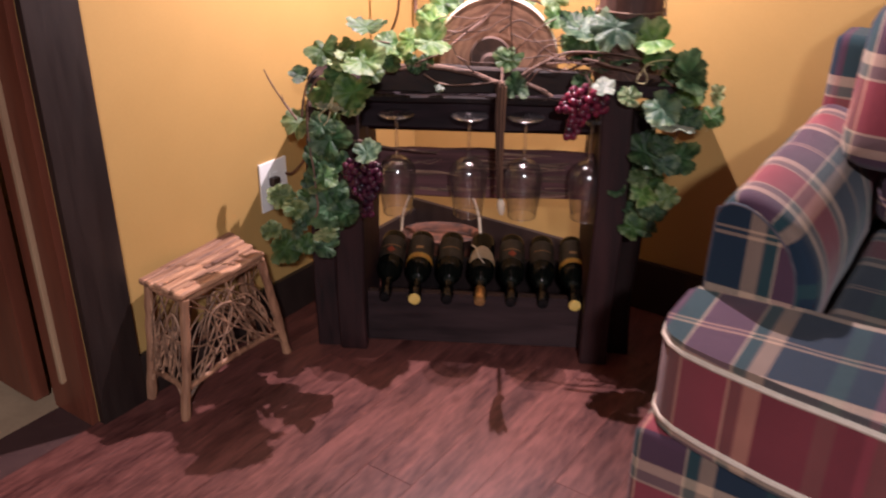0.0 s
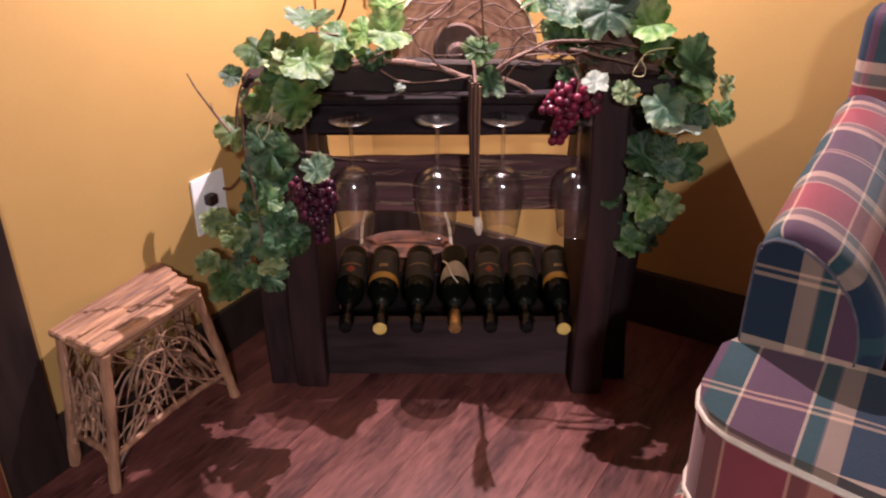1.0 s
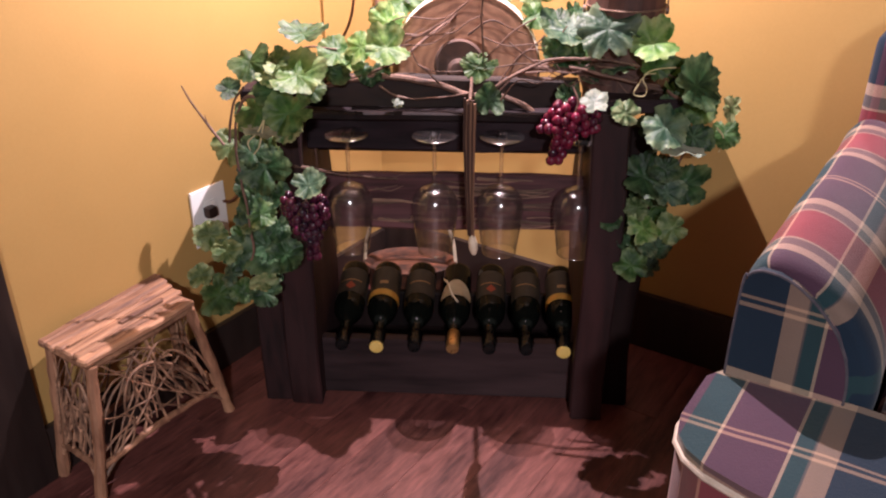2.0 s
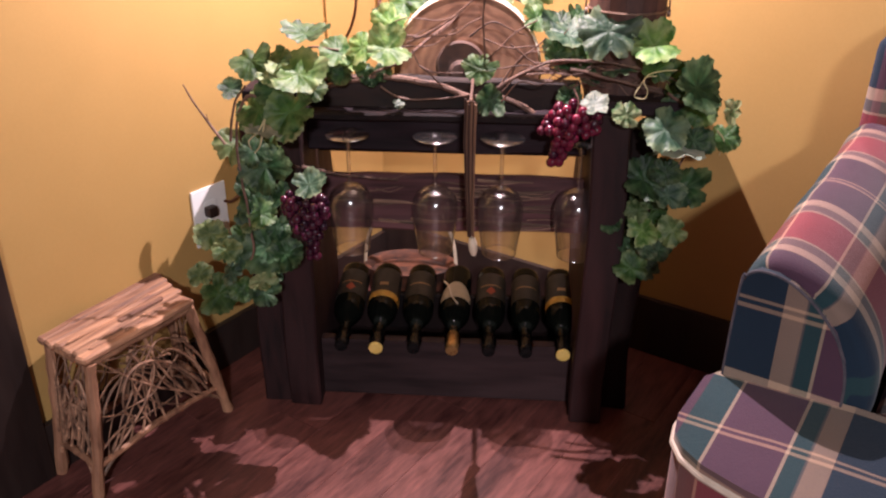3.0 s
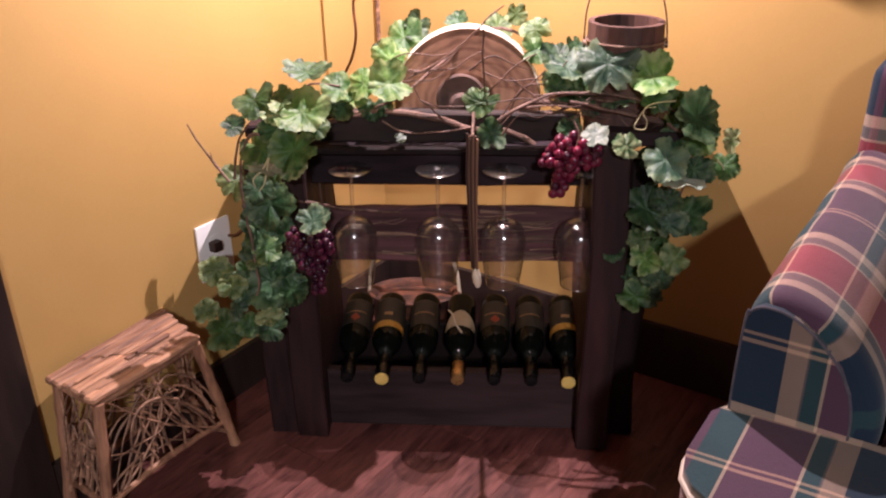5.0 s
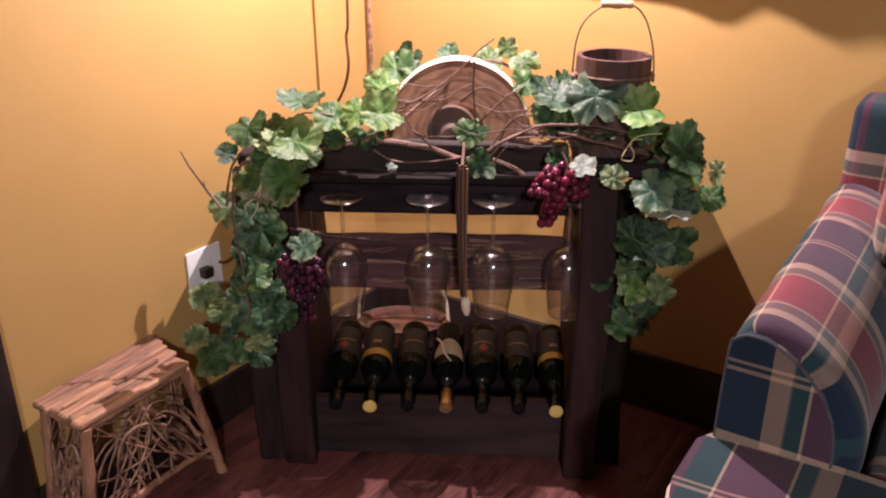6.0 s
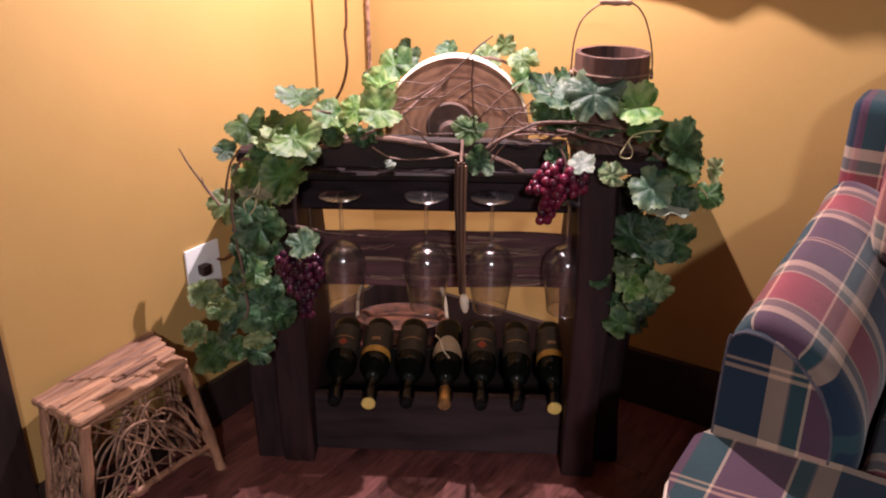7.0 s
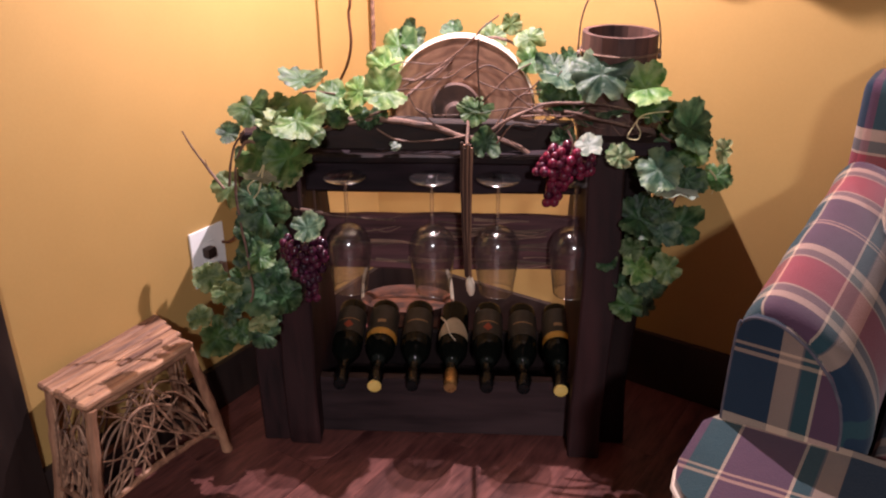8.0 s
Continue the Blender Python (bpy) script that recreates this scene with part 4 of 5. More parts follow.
vine([(-0.162, 1.560, 0.765), (-0.168, 1.555, 0.737), (-0.175, 1.555, 0.714), (-0.186, 1.555, 0.699)], 0.0018, 0.0012, 0.001, TENDRIL, "tendril")
vine([(0.407, 1.748, 0.748), (0.399, 1.748, 0.764), (0.414, 1.748, 0.775), (0.429, 1.748, 0.762)], 0.0018, 0.0012, 0.001, TENDRIL, "tendril")
vine([(0.70, 1.69, 0.72), (0.715, 1.69, 0.70), (0.712, 1.69, 0.67)], 0.0018, 0.001, 0.002, TENDRIL, "tendril")


def leaf_mesh(name, material, seed, lobes=5):
    """A lobed, toothed, cupped leaf of radius 1 with vein and rim weights."""
    rnd = random.Random(seed)
    bm = bmesh.new()
    vein = bm.verts.layers.float.new("vein")
    rim = bm.verts.layers.float.new("rim")
    around, rings = 66, 7
    ph = rnd.uniform(0, 6)
    cup, curl, fold = rnd.uniform(-0.26, 0.16), rnd.uniform(0.08, 0.22), rnd.uniform(0.10, 0.26)
    reach = [rnd.uniform(0.86, 1.10) for _ in range(lobes)]
    mid = bm.verts.new((0, 0, 0))
    mid[vein] = 1
    rows = []
    for i in range(1, rings + 1):
        f = i / rings
        row = []
        for j in range(around):
            a = 2 * math.pi * j / around
            lob = abs(math.cos(a * lobes / 2))
            r = 0.81 + 0.15 * lob ** 0.8 + 0.036 * math.sin(a * 22 + ph) + 0.05 * math.sin(a * 2 + ph) + 0.03 * math.sin(a * 3 + 2 * ph)
            notch = math.exp(-((a - math.pi) / 0.22) ** 2)
            r *= 1 - 0.34 * notch
            side = a * lobes / (2 * math.pi)
            lean = side - math.floor(side)
            lean = lean * lean * (3 - 2 * lean)
            r *= reach[int(side) % lobes] * (1 - lean) + reach[(int(side) + 1) % lobes] * lean
            r += 0.022 * math.sin(a * 31 + 3 * ph)
            along = lob ** 26
            z = cup * (f * r) ** 2 + fold * abs(math.sin(a)) * f * r - 0.045 * along * f + curl * math.sin(2 * a + ph) * f * f + 0.060 * f * math.cos(a * lobes) + 0.060 * math.sin(7 * a + ph * 2) * f ** 2.5 + 0.040 * math.sin(11 * a + ph) * f ** 3.5
            v = bm.verts.new((r * f * math.cos(a), r * f * math.sin(a), z))
            v[vein] = along * (1 - 0.6 * f) + 0.5 * (1 - f) ** 4
            v[rim] = max(0.0, (f - 0.45) / 0.55)
            row.append(v)
        rows.append(row)
    for j in range(around):
        bm.faces.new((mid, rows[0][j], rows[0][(j + 1) % around]))
        for a, b in zip(rows, rows[1:]):
            bm.faces.new((a[j], b[j], b[(j + 1) % around], a[(j + 1) % around]))
    return mesh_of(name, bm, material, 180)


LEAF_MESHES = [[leaf_mesh("leaf", m, 10 * i + s, (5, 5, 7)[s]) for s in range(3)] for i, m in enumerate(LEAVES)]
leaf_turn = random.Random(21)


def leaf(x, y, z, r, tint, tilt, turn, spin):
    """One leaf of the garland: place, radius, kind, tilt towards the room, turn and spin."""
    m = pose(x, y, z, tilt + leaf_turn.uniform(-5, 5), leaf_turn.uniform(-12, 12), turn) @ pose(0, 0, 0, 0, 0, spin) @ Matrix.Diagonal((r * 1.26, r * 1.26, r * 1.26, 1))
    return piece("leaf", LEAF_MESHES[tint][leaf_turn.randrange(3)], garland, m)


leaf(-0.093, 1.640, 0.906, 0.038, 0, 16, -12, 120)
leaf(-0.062, 1.790, 0.832, 0.036, 1, 34, 10, 155)
leaf(-0.008, 1.770, 0.851, 0.031, 2, 46, -20, 52)
leaf(0.044, 1.765, 0.851, 0.041, 2, 44, 12, 202)
leaf(0.037, 1.860, 0.883, 0.032, 2, 52, -10, 245)
leaf(-0.007, 1.775, 0.804, 0.017, 0, 50, 0, 79)
leaf(-0.078, 1.820, 0.806, 0.026, 0, 58, -8, 46)
leaf(-0.027, 1.772, 0.820, 0.025, 2, 30, 24, 34)
leaf(-0.098, 1.580, 0.846, 0.049, 2, 34, 14, 10)
leaf(-0.115, 1.570, 0.776, 0.042, 1, 40, -8, 205)
leaf(-0.196, 1.625, 0.857, 0.034, 1, 46, -16, 281)
leaf(-0.159, 1.600, 0.834, 0.021, 3, 36, 20, 148)
leaf(-0.290, 1.770, 0.760, 0.022, 0, 54, 16, 30)
leaf(-0.184, 1.600, 0.769, 0.039, 1, 48, -12, 113)
leaf(-0.164, 1.565, 0.740, 0.035, 6, 4, 10, 266)
leaf(-0.116, 1.562, 0.744, 0.027, 3, 24, -14, 274)
leaf(-0.154, 1.612, 0.807, 0.032, 0, 50, 8, 184)
leaf(-0.140, 1.600, 0.864, 0.025, 1, 34, -22, 141)
leaf(-0.078, 1.590, 0.813, 0.025, 1, 44, 20, 88)
leaf(-0.298, 1.770, 0.636, 0.037, 5, 42, 18, 54)
leaf(-0.185, 1.615, 0.648, 0.047, 0, 62, -6, 134)
leaf(-0.205, 1.620, 0.677, 0.029, 0, 58, 12, 109)
leaf(-0.092, 1.575, 0.630, 0.030, 4, 40, -6, 13)
leaf(-0.198, 1.600, 0.554, 0.028, 1, 52, 8, 328)
leaf(-0.223, 1.590, 0.529, 0.015, 5, 36, -14, 133)
leaf(-0.319, 1.625, 0.493, 0.029, 5, 60, 24, 139)
leaf(-0.277, 1.590, 0.472, 0.027, 5, 34, -8, 99)
leaf(-0.346, 1.610, 0.403, 0.024, 5, 44, 16, 84)
leaf(-0.270, 1.585, 0.424, 0.022, 4, 46, -20, 158)
leaf(-0.203, 1.575, 0.412, 0.029, 3, 6, 4, 148)
leaf(-0.310, 1.605, 0.359, 0.040, 1, 54, -14, 321)
leaf(-0.197, 1.612, 0.474, 0.047, 0, 64, 6, 190)
leaf(-0.156, 1.600, 0.464, 0.036, 0, 60, -18, 44)
leaf(-0.210, 1.620, 0.576, 0.032, 0, 62, 20, 310)
leaf(-0.208, 1.600, 0.369, 0.027, 0, 56, 10, 172)
leaf(-0.257, 1.615, 0.456, 0.033, 0, 62, -4, 343)
leaf(-0.255, 1.600, 0.377, 0.026, 1, 56, 26, 198)
leaf(-0.171, 1.605, 0.521, 0.025, 0, 58, 14, 259)
leaf(-0.231, 1.628, 0.598, 0.023, 0, 64, -10, 127)
leaf(-0.158, 1.618, 0.584, 0.025, 0, 60, -24, 91)
leaf(0.061, 1.930, 0.911, 0.041, 1, 50, -10, 126)
leaf(0.087, 1.950, 0.930, 0.028, 0, 56, 12, 242)
leaf(0.176, 1.960, 0.942, 0.021, 0, 50, 0, 143)
leaf(0.265, 1.955, 0.928, 0.028, 5, 64, -8, 45)
leaf(0.305, 1.930, 0.960, 0.021, 5, 66, 14, 280)
leaf(0.344, 1.910, 0.932, 0.028, 5, 56, -18, 153)
leaf(0.346, 1.880, 0.894, 0.029, 1, 46, 10, 3)
leaf(0.392, 1.850, 0.889, 0.033, 0, 48, -12, 149)
leaf(0.429, 1.860, 0.907, 0.020, 0, 44, 20, 293)
leaf(0.013, 1.900, 0.889, 0.020, 0, 54, 8, 159)
leaf(0.408, 1.800, 0.878, 0.040, 4, 26, 14, 260)
leaf(0.479, 1.735, 0.900, 0.053, 4, 50, -8, 99)
leaf(0.565, 1.720, 0.876, 0.042, 2, 40, -14, 211)
leaf(0.388, 1.800, 0.845, 0.028, 0, 58, 8, 216)
leaf(0.536, 1.760, 0.902, 0.027, 4, 44, 22, 306)
leaf(0.504, 1.730, 0.824, 0.030, 4, 8, -10, 147)
leaf(0.449, 1.770, 0.857, 0.026, 1, 54, -16, 220)
leaf(0.230, 1.780, 0.810, 0.031, 1, 52, -10, 231)
leaf(0.254, 1.755, 0.751, 0.028, 0, 76, 14, 82)
leaf(0.454, 1.660, 0.777, 0.024, 6, 34, -20, 119)
leaf(0.516, 1.660, 0.756, 0.025, 3, 50, 24, 156)
leaf(0.411, 1.740, 0.767, 0.023, 0, 50, 6, 132)
leaf(0.064, 1.770, 0.735, 0.011, 6, 40, 0, 22)
leaf(0.573, 1.715, 0.834, 0.026, 1, 46, 18, 41)
leaf(0.649, 1.680, 0.807, 0.046, 0, 60, 22, 23)
leaf(0.663, 1.690, 0.764, 0.033, 1, 64, -14, 236)
leaf(0.591, 1.648, 0.733, 0.040, 4, 46, -12, 320)
leaf(0.626, 1.655, 0.691, 0.048, 6, 5, 6, 143)
leaf(0.655, 1.680, 0.704, 0.032, 0, 60, 12, 265)
leaf(0.718, 1.695, 0.705, 0.028, 1, 54, -10, 273)
leaf(0.725, 1.700, 0.757, 0.024, 3, 68, 44, 331)
leaf(0.614, 1.695, 0.762, 0.024, 0, 56, -22, 241)
leaf(0.568, 1.680, 0.617, 0.042, 0, 56, 10, 358)
leaf(0.654, 1.690, 0.599, 0.042, 0, 50, -16, 175)
leaf(0.617, 1.672, 0.587, 0.029, 4, 54, 12, 74)
leaf(0.609, 1.685, 0.632, 0.027, 0, 60, -8, 344)
leaf(0.560, 1.680, 0.548, 0.022, 5, 46, -18, 100)
leaf(0.574, 1.660, 0.514, 0.031, 2, 42, 14, 34)
leaf(0.638, 1.685, 0.503, 0.029, 5, 52, -22, 211)
leaf(0.560, 1.670, 0.421, 0.033, 1, 50, 8, 103)
leaf(0.511, 1.685, 0.515, 0.019, 0, 58, -12, 325)
leaf(0.586, 1.665, 0.470, 0.022, 4, 30, 18, 323)
leaf(0.615, 1.685, 0.459, 0.024, 0, 58, -6, 225)
leaf(0.598, 1.680, 0.412, 0.020, 0, 60, 14, 141)
leaf(0.545, 1.690, 0.473, 0.020, 0, 60, 20, 94)
leaf(0.602, 1.790, 0.826, 0.030, 0, 50, 14, 60)
leaf(0.628, 1.770, 0.812, 0.026, 1, 56, -10, 210)
# small leaves whose dark tint stands in for the shade between the large ones
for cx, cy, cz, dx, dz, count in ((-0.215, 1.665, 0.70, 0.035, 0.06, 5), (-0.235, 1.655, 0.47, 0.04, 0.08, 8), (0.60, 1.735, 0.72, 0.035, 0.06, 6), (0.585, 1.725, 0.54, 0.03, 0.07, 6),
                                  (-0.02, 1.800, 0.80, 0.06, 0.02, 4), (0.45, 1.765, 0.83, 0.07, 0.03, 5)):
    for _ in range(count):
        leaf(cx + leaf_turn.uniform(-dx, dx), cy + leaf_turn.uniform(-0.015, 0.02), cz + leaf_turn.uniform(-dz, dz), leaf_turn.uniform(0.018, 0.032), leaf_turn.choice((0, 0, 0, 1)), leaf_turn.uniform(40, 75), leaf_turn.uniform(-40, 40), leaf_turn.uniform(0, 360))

# ---- grapes ----
def grape_mesh(material):
    bm = bmesh.new()
    bmesh.ops.create_icosphere(bm, subdivisions=2, radius=1.0)
    for v in bm.verts:
        v.co.z *= 1.12
    return mesh_of("grape", bm, material, 180)


RED_MESH, PURPLE_MESH = grape_mesh(GRAPE_RED), grape_mesh(GRAPE_PURPLE)


def grape_cluster(place, width, drop, count, label, data, lean=0.0, size=0.0125, seed=1, tail=0.0):
    rnd = random.Random(seed)
    g = thing("grape_cluster", label, "grapes", pose(*place), "grapes hanging on the garland")
    bm = tube(bmesh.new(), [(place[0] - 0.01, place[1] + 0.02, place[2] + 0.03), (place[0], place[1] + 0.005, place[2]), (place[0] + lean * 0.5, place[1], place[2] - drop * 0.5), (place[0] + lean, place[1], place[2] - drop)], 0.002, 0.0012, 6, 5)
    part("grape_stem", bm, VINE, g)
    put = []
    tries = 0
    while len(put) < count and tries < 6000:
        tries += 1
        f = rnd.random() ** 0.85
        w = width * (0.35 + 0.65 * math.sin(min(1.0, 0.25 + f * 1.1) * math.pi) ** 0.8) * (1 - 0.55 * f)
        if tail:
            w = width * (0.75 + 0.5 * f) if f < 0.42 else width * tail * (1.25 - f)
        a = rnd.uniform(0, 2 * math.pi)
        q = Vector((place[0] + lean * f + w * math.cos(a), place[1] - 0.004 + w * 0.6 * math.sin(a), place[2] - drop * f))
        if all((q - p).length > size * 1.35 for p in put):
            put.append(q)
            s = size * rnd.uniform(0.82, 1.1)
            piece("grape", data, g, Matrix.Translation(q) @ pose(0, 0, 0, rnd.uniform(0, 60), rnd.uniform(0, 60), 0) @ Matrix.Diagonal((s, s, s, 1)))
    return g


grape_cluster((0.426, 1.675, 0.767), 0.056, 0.115, 70, "glossy dark red artificial grapes with bright highlights", RED_MESH, -0.040, 0.0099, 3, 0.48)
grape_cluster((-0.108, 1.595, 0.596), 0.046, 0.140, 64, "glossy dark purple artificial grapes", PURPLE_MESH, 0.012, 0.0098, 5)

# ---- twig bench ----
BENCH = pose(-0.499, 1.373, 0, 0, 0, 61.5)
bench = thing("twig_bench", "small rustic bench of bent twigs with a bark-slat top", "bench", BENCH)
BL, BW, BHT = 0.285, 0.153, 0.340
legs = [((-0.028, 0.018, 0), (0.012, 0.012, BHT - 0.02)), ((0.338, 0.017, 0), (0.264, 0.012, BHT - 0.02)),
        ((-0.014, BW + 0.006, 0), (0.012, BW - 0.016, BHT - 0.02)), ((0.345, BW - 0.004, 0), (0.292, BW - 0.014, BHT - 0.02))]
LP = []
for lo, hi in legs:
    lo, hi = Vector(lo), Vector(hi)
    LP.append((lo, hi))
    mid = lo.lerp(hi, 0.5)
    bm = tube(bmesh.new(), [lo, mid + Vector((0.002, -0.002, 0)), hi], 0.0125, 0.0115, 9, 6, 0.002, 0.3)
    for v in bm.verts:
        v.co.z = max(v.co.z, 0.0)
    part("leg", bm, LEG, bench, local=True)
slat_cut = random.Random(14)
edges = [0.0, 0.030, 0.052, 0.081, 0.103, 0.130, BW]
for i, (y0, y1) in enumerate(zip(edges, edges[1:])):
    x1 = 0.272 + 0.046 * i / 5
    bm = rough_board((slat_cut.uniform(-0.007, 0.003), y0 + 0.0006, BHT - 0.014), (x1 + slat_cut.uniform(-0.008, 0.006), y1 - 0.0006, BHT + slat_cut.uniform(-0.002, 0.0025)), 0.0026, (12, 2, 1), 3.7 * i, (16, 30, 14))
    for v in bm.verts:
        v.co.y *= 1 + 0.11 * max(0.0, v.co.x) / BL
    part("slat", bm, SLAT, bench, local=True)
for i in range(8):
    x0 = slat_cut.uniform(0.0, BL * 0.45)
    y0 = slat_cut.uniform(0.012, BW - 0.012)
    w = slat_cut.uniform(0.003, 0.007)
    bm = rough_board((x0, y0 - w, BHT - 0.002), (x0 + slat_cut.uniform(0.09, 0.15), y0 + w, BHT + slat_cut.uniform(0.002, 0.0035)), 0.0016, (8, 1, 1), 2.1 * i, (24, 24, 24))
    part("bark_strip", bm, SLAT, bench, local=True)


def rail(a, b, r, name="rail", sag=0.0):
    mid = a.lerp(b, 0.5) + Vector((0, 0, sag))
    part(name, tube(bmesh.new(), [a, mid, b], r, r * 0.9, 8, 6, 0.003, 0.3), LEG, bench, local=True)


sides = [(0, 1), (0, 2), (2, 3), (1, 3)]
for a, b in sides:
    rail(LP[a][0].lerp(LP[a][1], 0.25), LP[b][0].lerp(LP[b][1], 0.25), 0.0075, "lower_rail", 0.012)
    rail(LP[a][0].lerp(LP[a][1], 0.985), LP[b][0].lerp(LP[b][1], 0.985), 0.0065, "upper_rail")
    # corner brackets that curve from the legs to the rails
    for p, q in ((a, b), (b, a)):
        s = LP[p][0].lerp(LP[p][1], 0.12)
        e = LP[p][0].lerp(LP[p][1], 0.27).lerp(LP[q][0].lerp(LP[q][1], 0.27), 0.25)
        part("bracket", tube(bmesh.new(), [s, s.lerp(e, 0.5) + Vector((0, 0, 0.014)), e], 0.005, 0.004, 7, 5, 0.001), TWIG, bench, local=True)


def panel_twigs(a, b, count, rnd):
    """Bent twigs woven between two legs."""
    for _ in range(count):
        def spot(f, h):
            return LP[a][0].lerp(LP[a][1], h).lerp(LP[b][0].lerp(LP[b][1], h), f)
        kind = rnd.random()
        out = Vector((rnd.uniform(-0.010, 0.010), rnd.uniform(-0.010, 0.010), 0))
        if kind < 0.55:
            f0, f1 = rnd.random(), rnd.random()
            h0, h1 = rnd.choice((0.26, 0.27, rnd.uniform(0.25, 0.9))), rnd.choice((0.97, rnd.uniform(0.3, 0.97)))
            bend = rnd.uniform(-0.28, 0.28)
            fm, hm = (f0 + f1) / 2 + bend, (h0 + h1) / 2 + rnd.uniform(-0.12, 0.12)
            fm = min(0.98, max(0.02, fm))
            pts = [spot(f0, h0), spot((f0 + fm) / 2 + bend * 0.2, (h0 + hm) / 2) + out * 0.5, spot(fm, hm) + out, spot((f1 + fm) / 2 + bend * 0.2, (h1 + hm) / 2) + out * 0.5, spot(f1, h1)]
        else:
            c, w = rnd.uniform(0.2, 0.8), rnd.uniform(0.10, 0.32)
            h, t = rnd.uniform(0.3, 0.5), rnd.uniform(0.3, 0.56)
            lean = rnd.uniform(-0.2, 0.2)
            pts = []
            for i in range(7):
                ang = math.pi * (1.1 * i / 6 - 0.05)
                pts.append(spot(min(0.99, max(0.01, c + w * math.cos(ang) + lean * math.sin(ang))), min(0.98, h + t * math.sin(ang))) + out * math.sin(ang))
        r = rnd.uniform(0.0022, 0.0042)
        part("bent_twig", tube(bmesh.new(), pts, r, r * 0.6, 6, 5, 0.003, 0.2), TWIG, bench, local=True)


rnd = random.Random(8)
panel_twigs(0, 1, 24, rnd)
panel_twigs(0, 2, 20, rnd)
panel_twigs(2, 3, 6, rnd)
panel_twigs(1, 3, 10, rnd)

# ---- plaid armchair ----
CHAIR = ROOM @ pose(1.279, -0.854, 0)
chair = thing("armchair", "plaid upholstered armchair in navy, burgundy, teal and cream", "armchair", CHAIR)
CW = 1.02


def clothed(name, bm, parent, mapper, label=""):
    """Adds the cloth map: mapper(co, normal) gives U, V in metres."""
    bm.normal_update()
    uv = bm.loops.layers.uv.new("cloth")
    for f in bm.faces:
        for lp in f.loops:
            lp[uv].uv = mapper(lp.vert.co, f.normal)
    return part(name, bm, PLAID, parent, label, local=True, smooth=60)


def soft(bm, bevel, segments=4, dome=0.0, wrinkle=0.0, cuts=0):
    """Rounds all sharp edges, then bulges and wrinkles the cloth a little."""
    es = [e for e in bm.edges if len(e.link_faces) == 2 and e.calc_face_angle(0) > 0.5]
    bmesh.ops.bevel(bm, geom=es, offset=bevel, segments=segments, affect="EDGES", profile=0.6)
    if cuts:
        bmesh.ops.triangulate(bm, faces=[f for f in bm.faces if len(f.verts) > 4])
        bmesh.ops.subdivide_edges(bm, edges=bm.edges[:], cuts=cuts, use_grid_fill=True)
    if wrinkle:
        bm.normal_update()
        for v in bm.verts:
            v.co += v.normal * (noise.noise(v.co * 9) * wrinkle)
    return bm


ARM = [(-0.002, 0.10), (-0.004, 0.55), (-0.004, 0.70), (0.004, 0.738), (0.024, 0.757), (0.052, 0.758), (0.088, 0.745), (0.125, 0.718), (0.155, 0.680), (0.175, 0.635), (0.182, 0.585), (0.176, 0.53), (0.165, 0.45), (0.165, 0.10)]
PANEL = [(0.000, 0.12), (-0.003, 0.55), (0.000, 0.715), (0.006, 0.733), (0.020, 0.743), (0.042, 0.743), (0.065, 0.735), (0.095, 0.714), (0.124, 0.681), (0.141, 0.645), (0.148, 0.605), (0.147, 0.560), (0.140, 0.535), (0.135, 0.12)]


ARM_SMOOTH = [ARM[0]] + [(v.x, v.z) for v in smooth_path([Vector((x, 0, z)) for x, z in ARM[1:13]], 4)] + [ARM[13]]
ARM_RUN = [0.0]
for (xa, za), (xb, zb) in zip(ARM_SMOOTH, ARM_SMOOTH[1:]):
    ARM_RUN.append(ARM_RUN[-1] + math.hypot(xb - xa, zb - za))
ARM_TOP = max(range(len(ARM_SMOOTH)), key=lambda i: ARM_SMOOTH[i][1])


def along_arm(x, z):
    """How far along the arm's outline a point lies, from its crest."""
    best, run = 9.0, 0.0
    for i in range(len(ARM_SMOOTH) - 1):
        (xa, za), (xb, zb) = ARM_SMOOTH[i], ARM_SMOOTH[i + 1]
        dx, dz = xb - xa, zb - za
        length = max(1e-6, math.hypot(dx, dz))
        f = min(1.0, max(0.0, ((x - xa) * dx + (z - za) * dz) / length ** 2))
        d = math.hypot(x - xa - f * dx, z - za - f * dz)
        if d < best:
            best, run = d, ARM_RUN[i] + f * length
    return run - ARM_RUN[ARM_TOP] + ARM_SMOOTH[ARM_TOP][0]


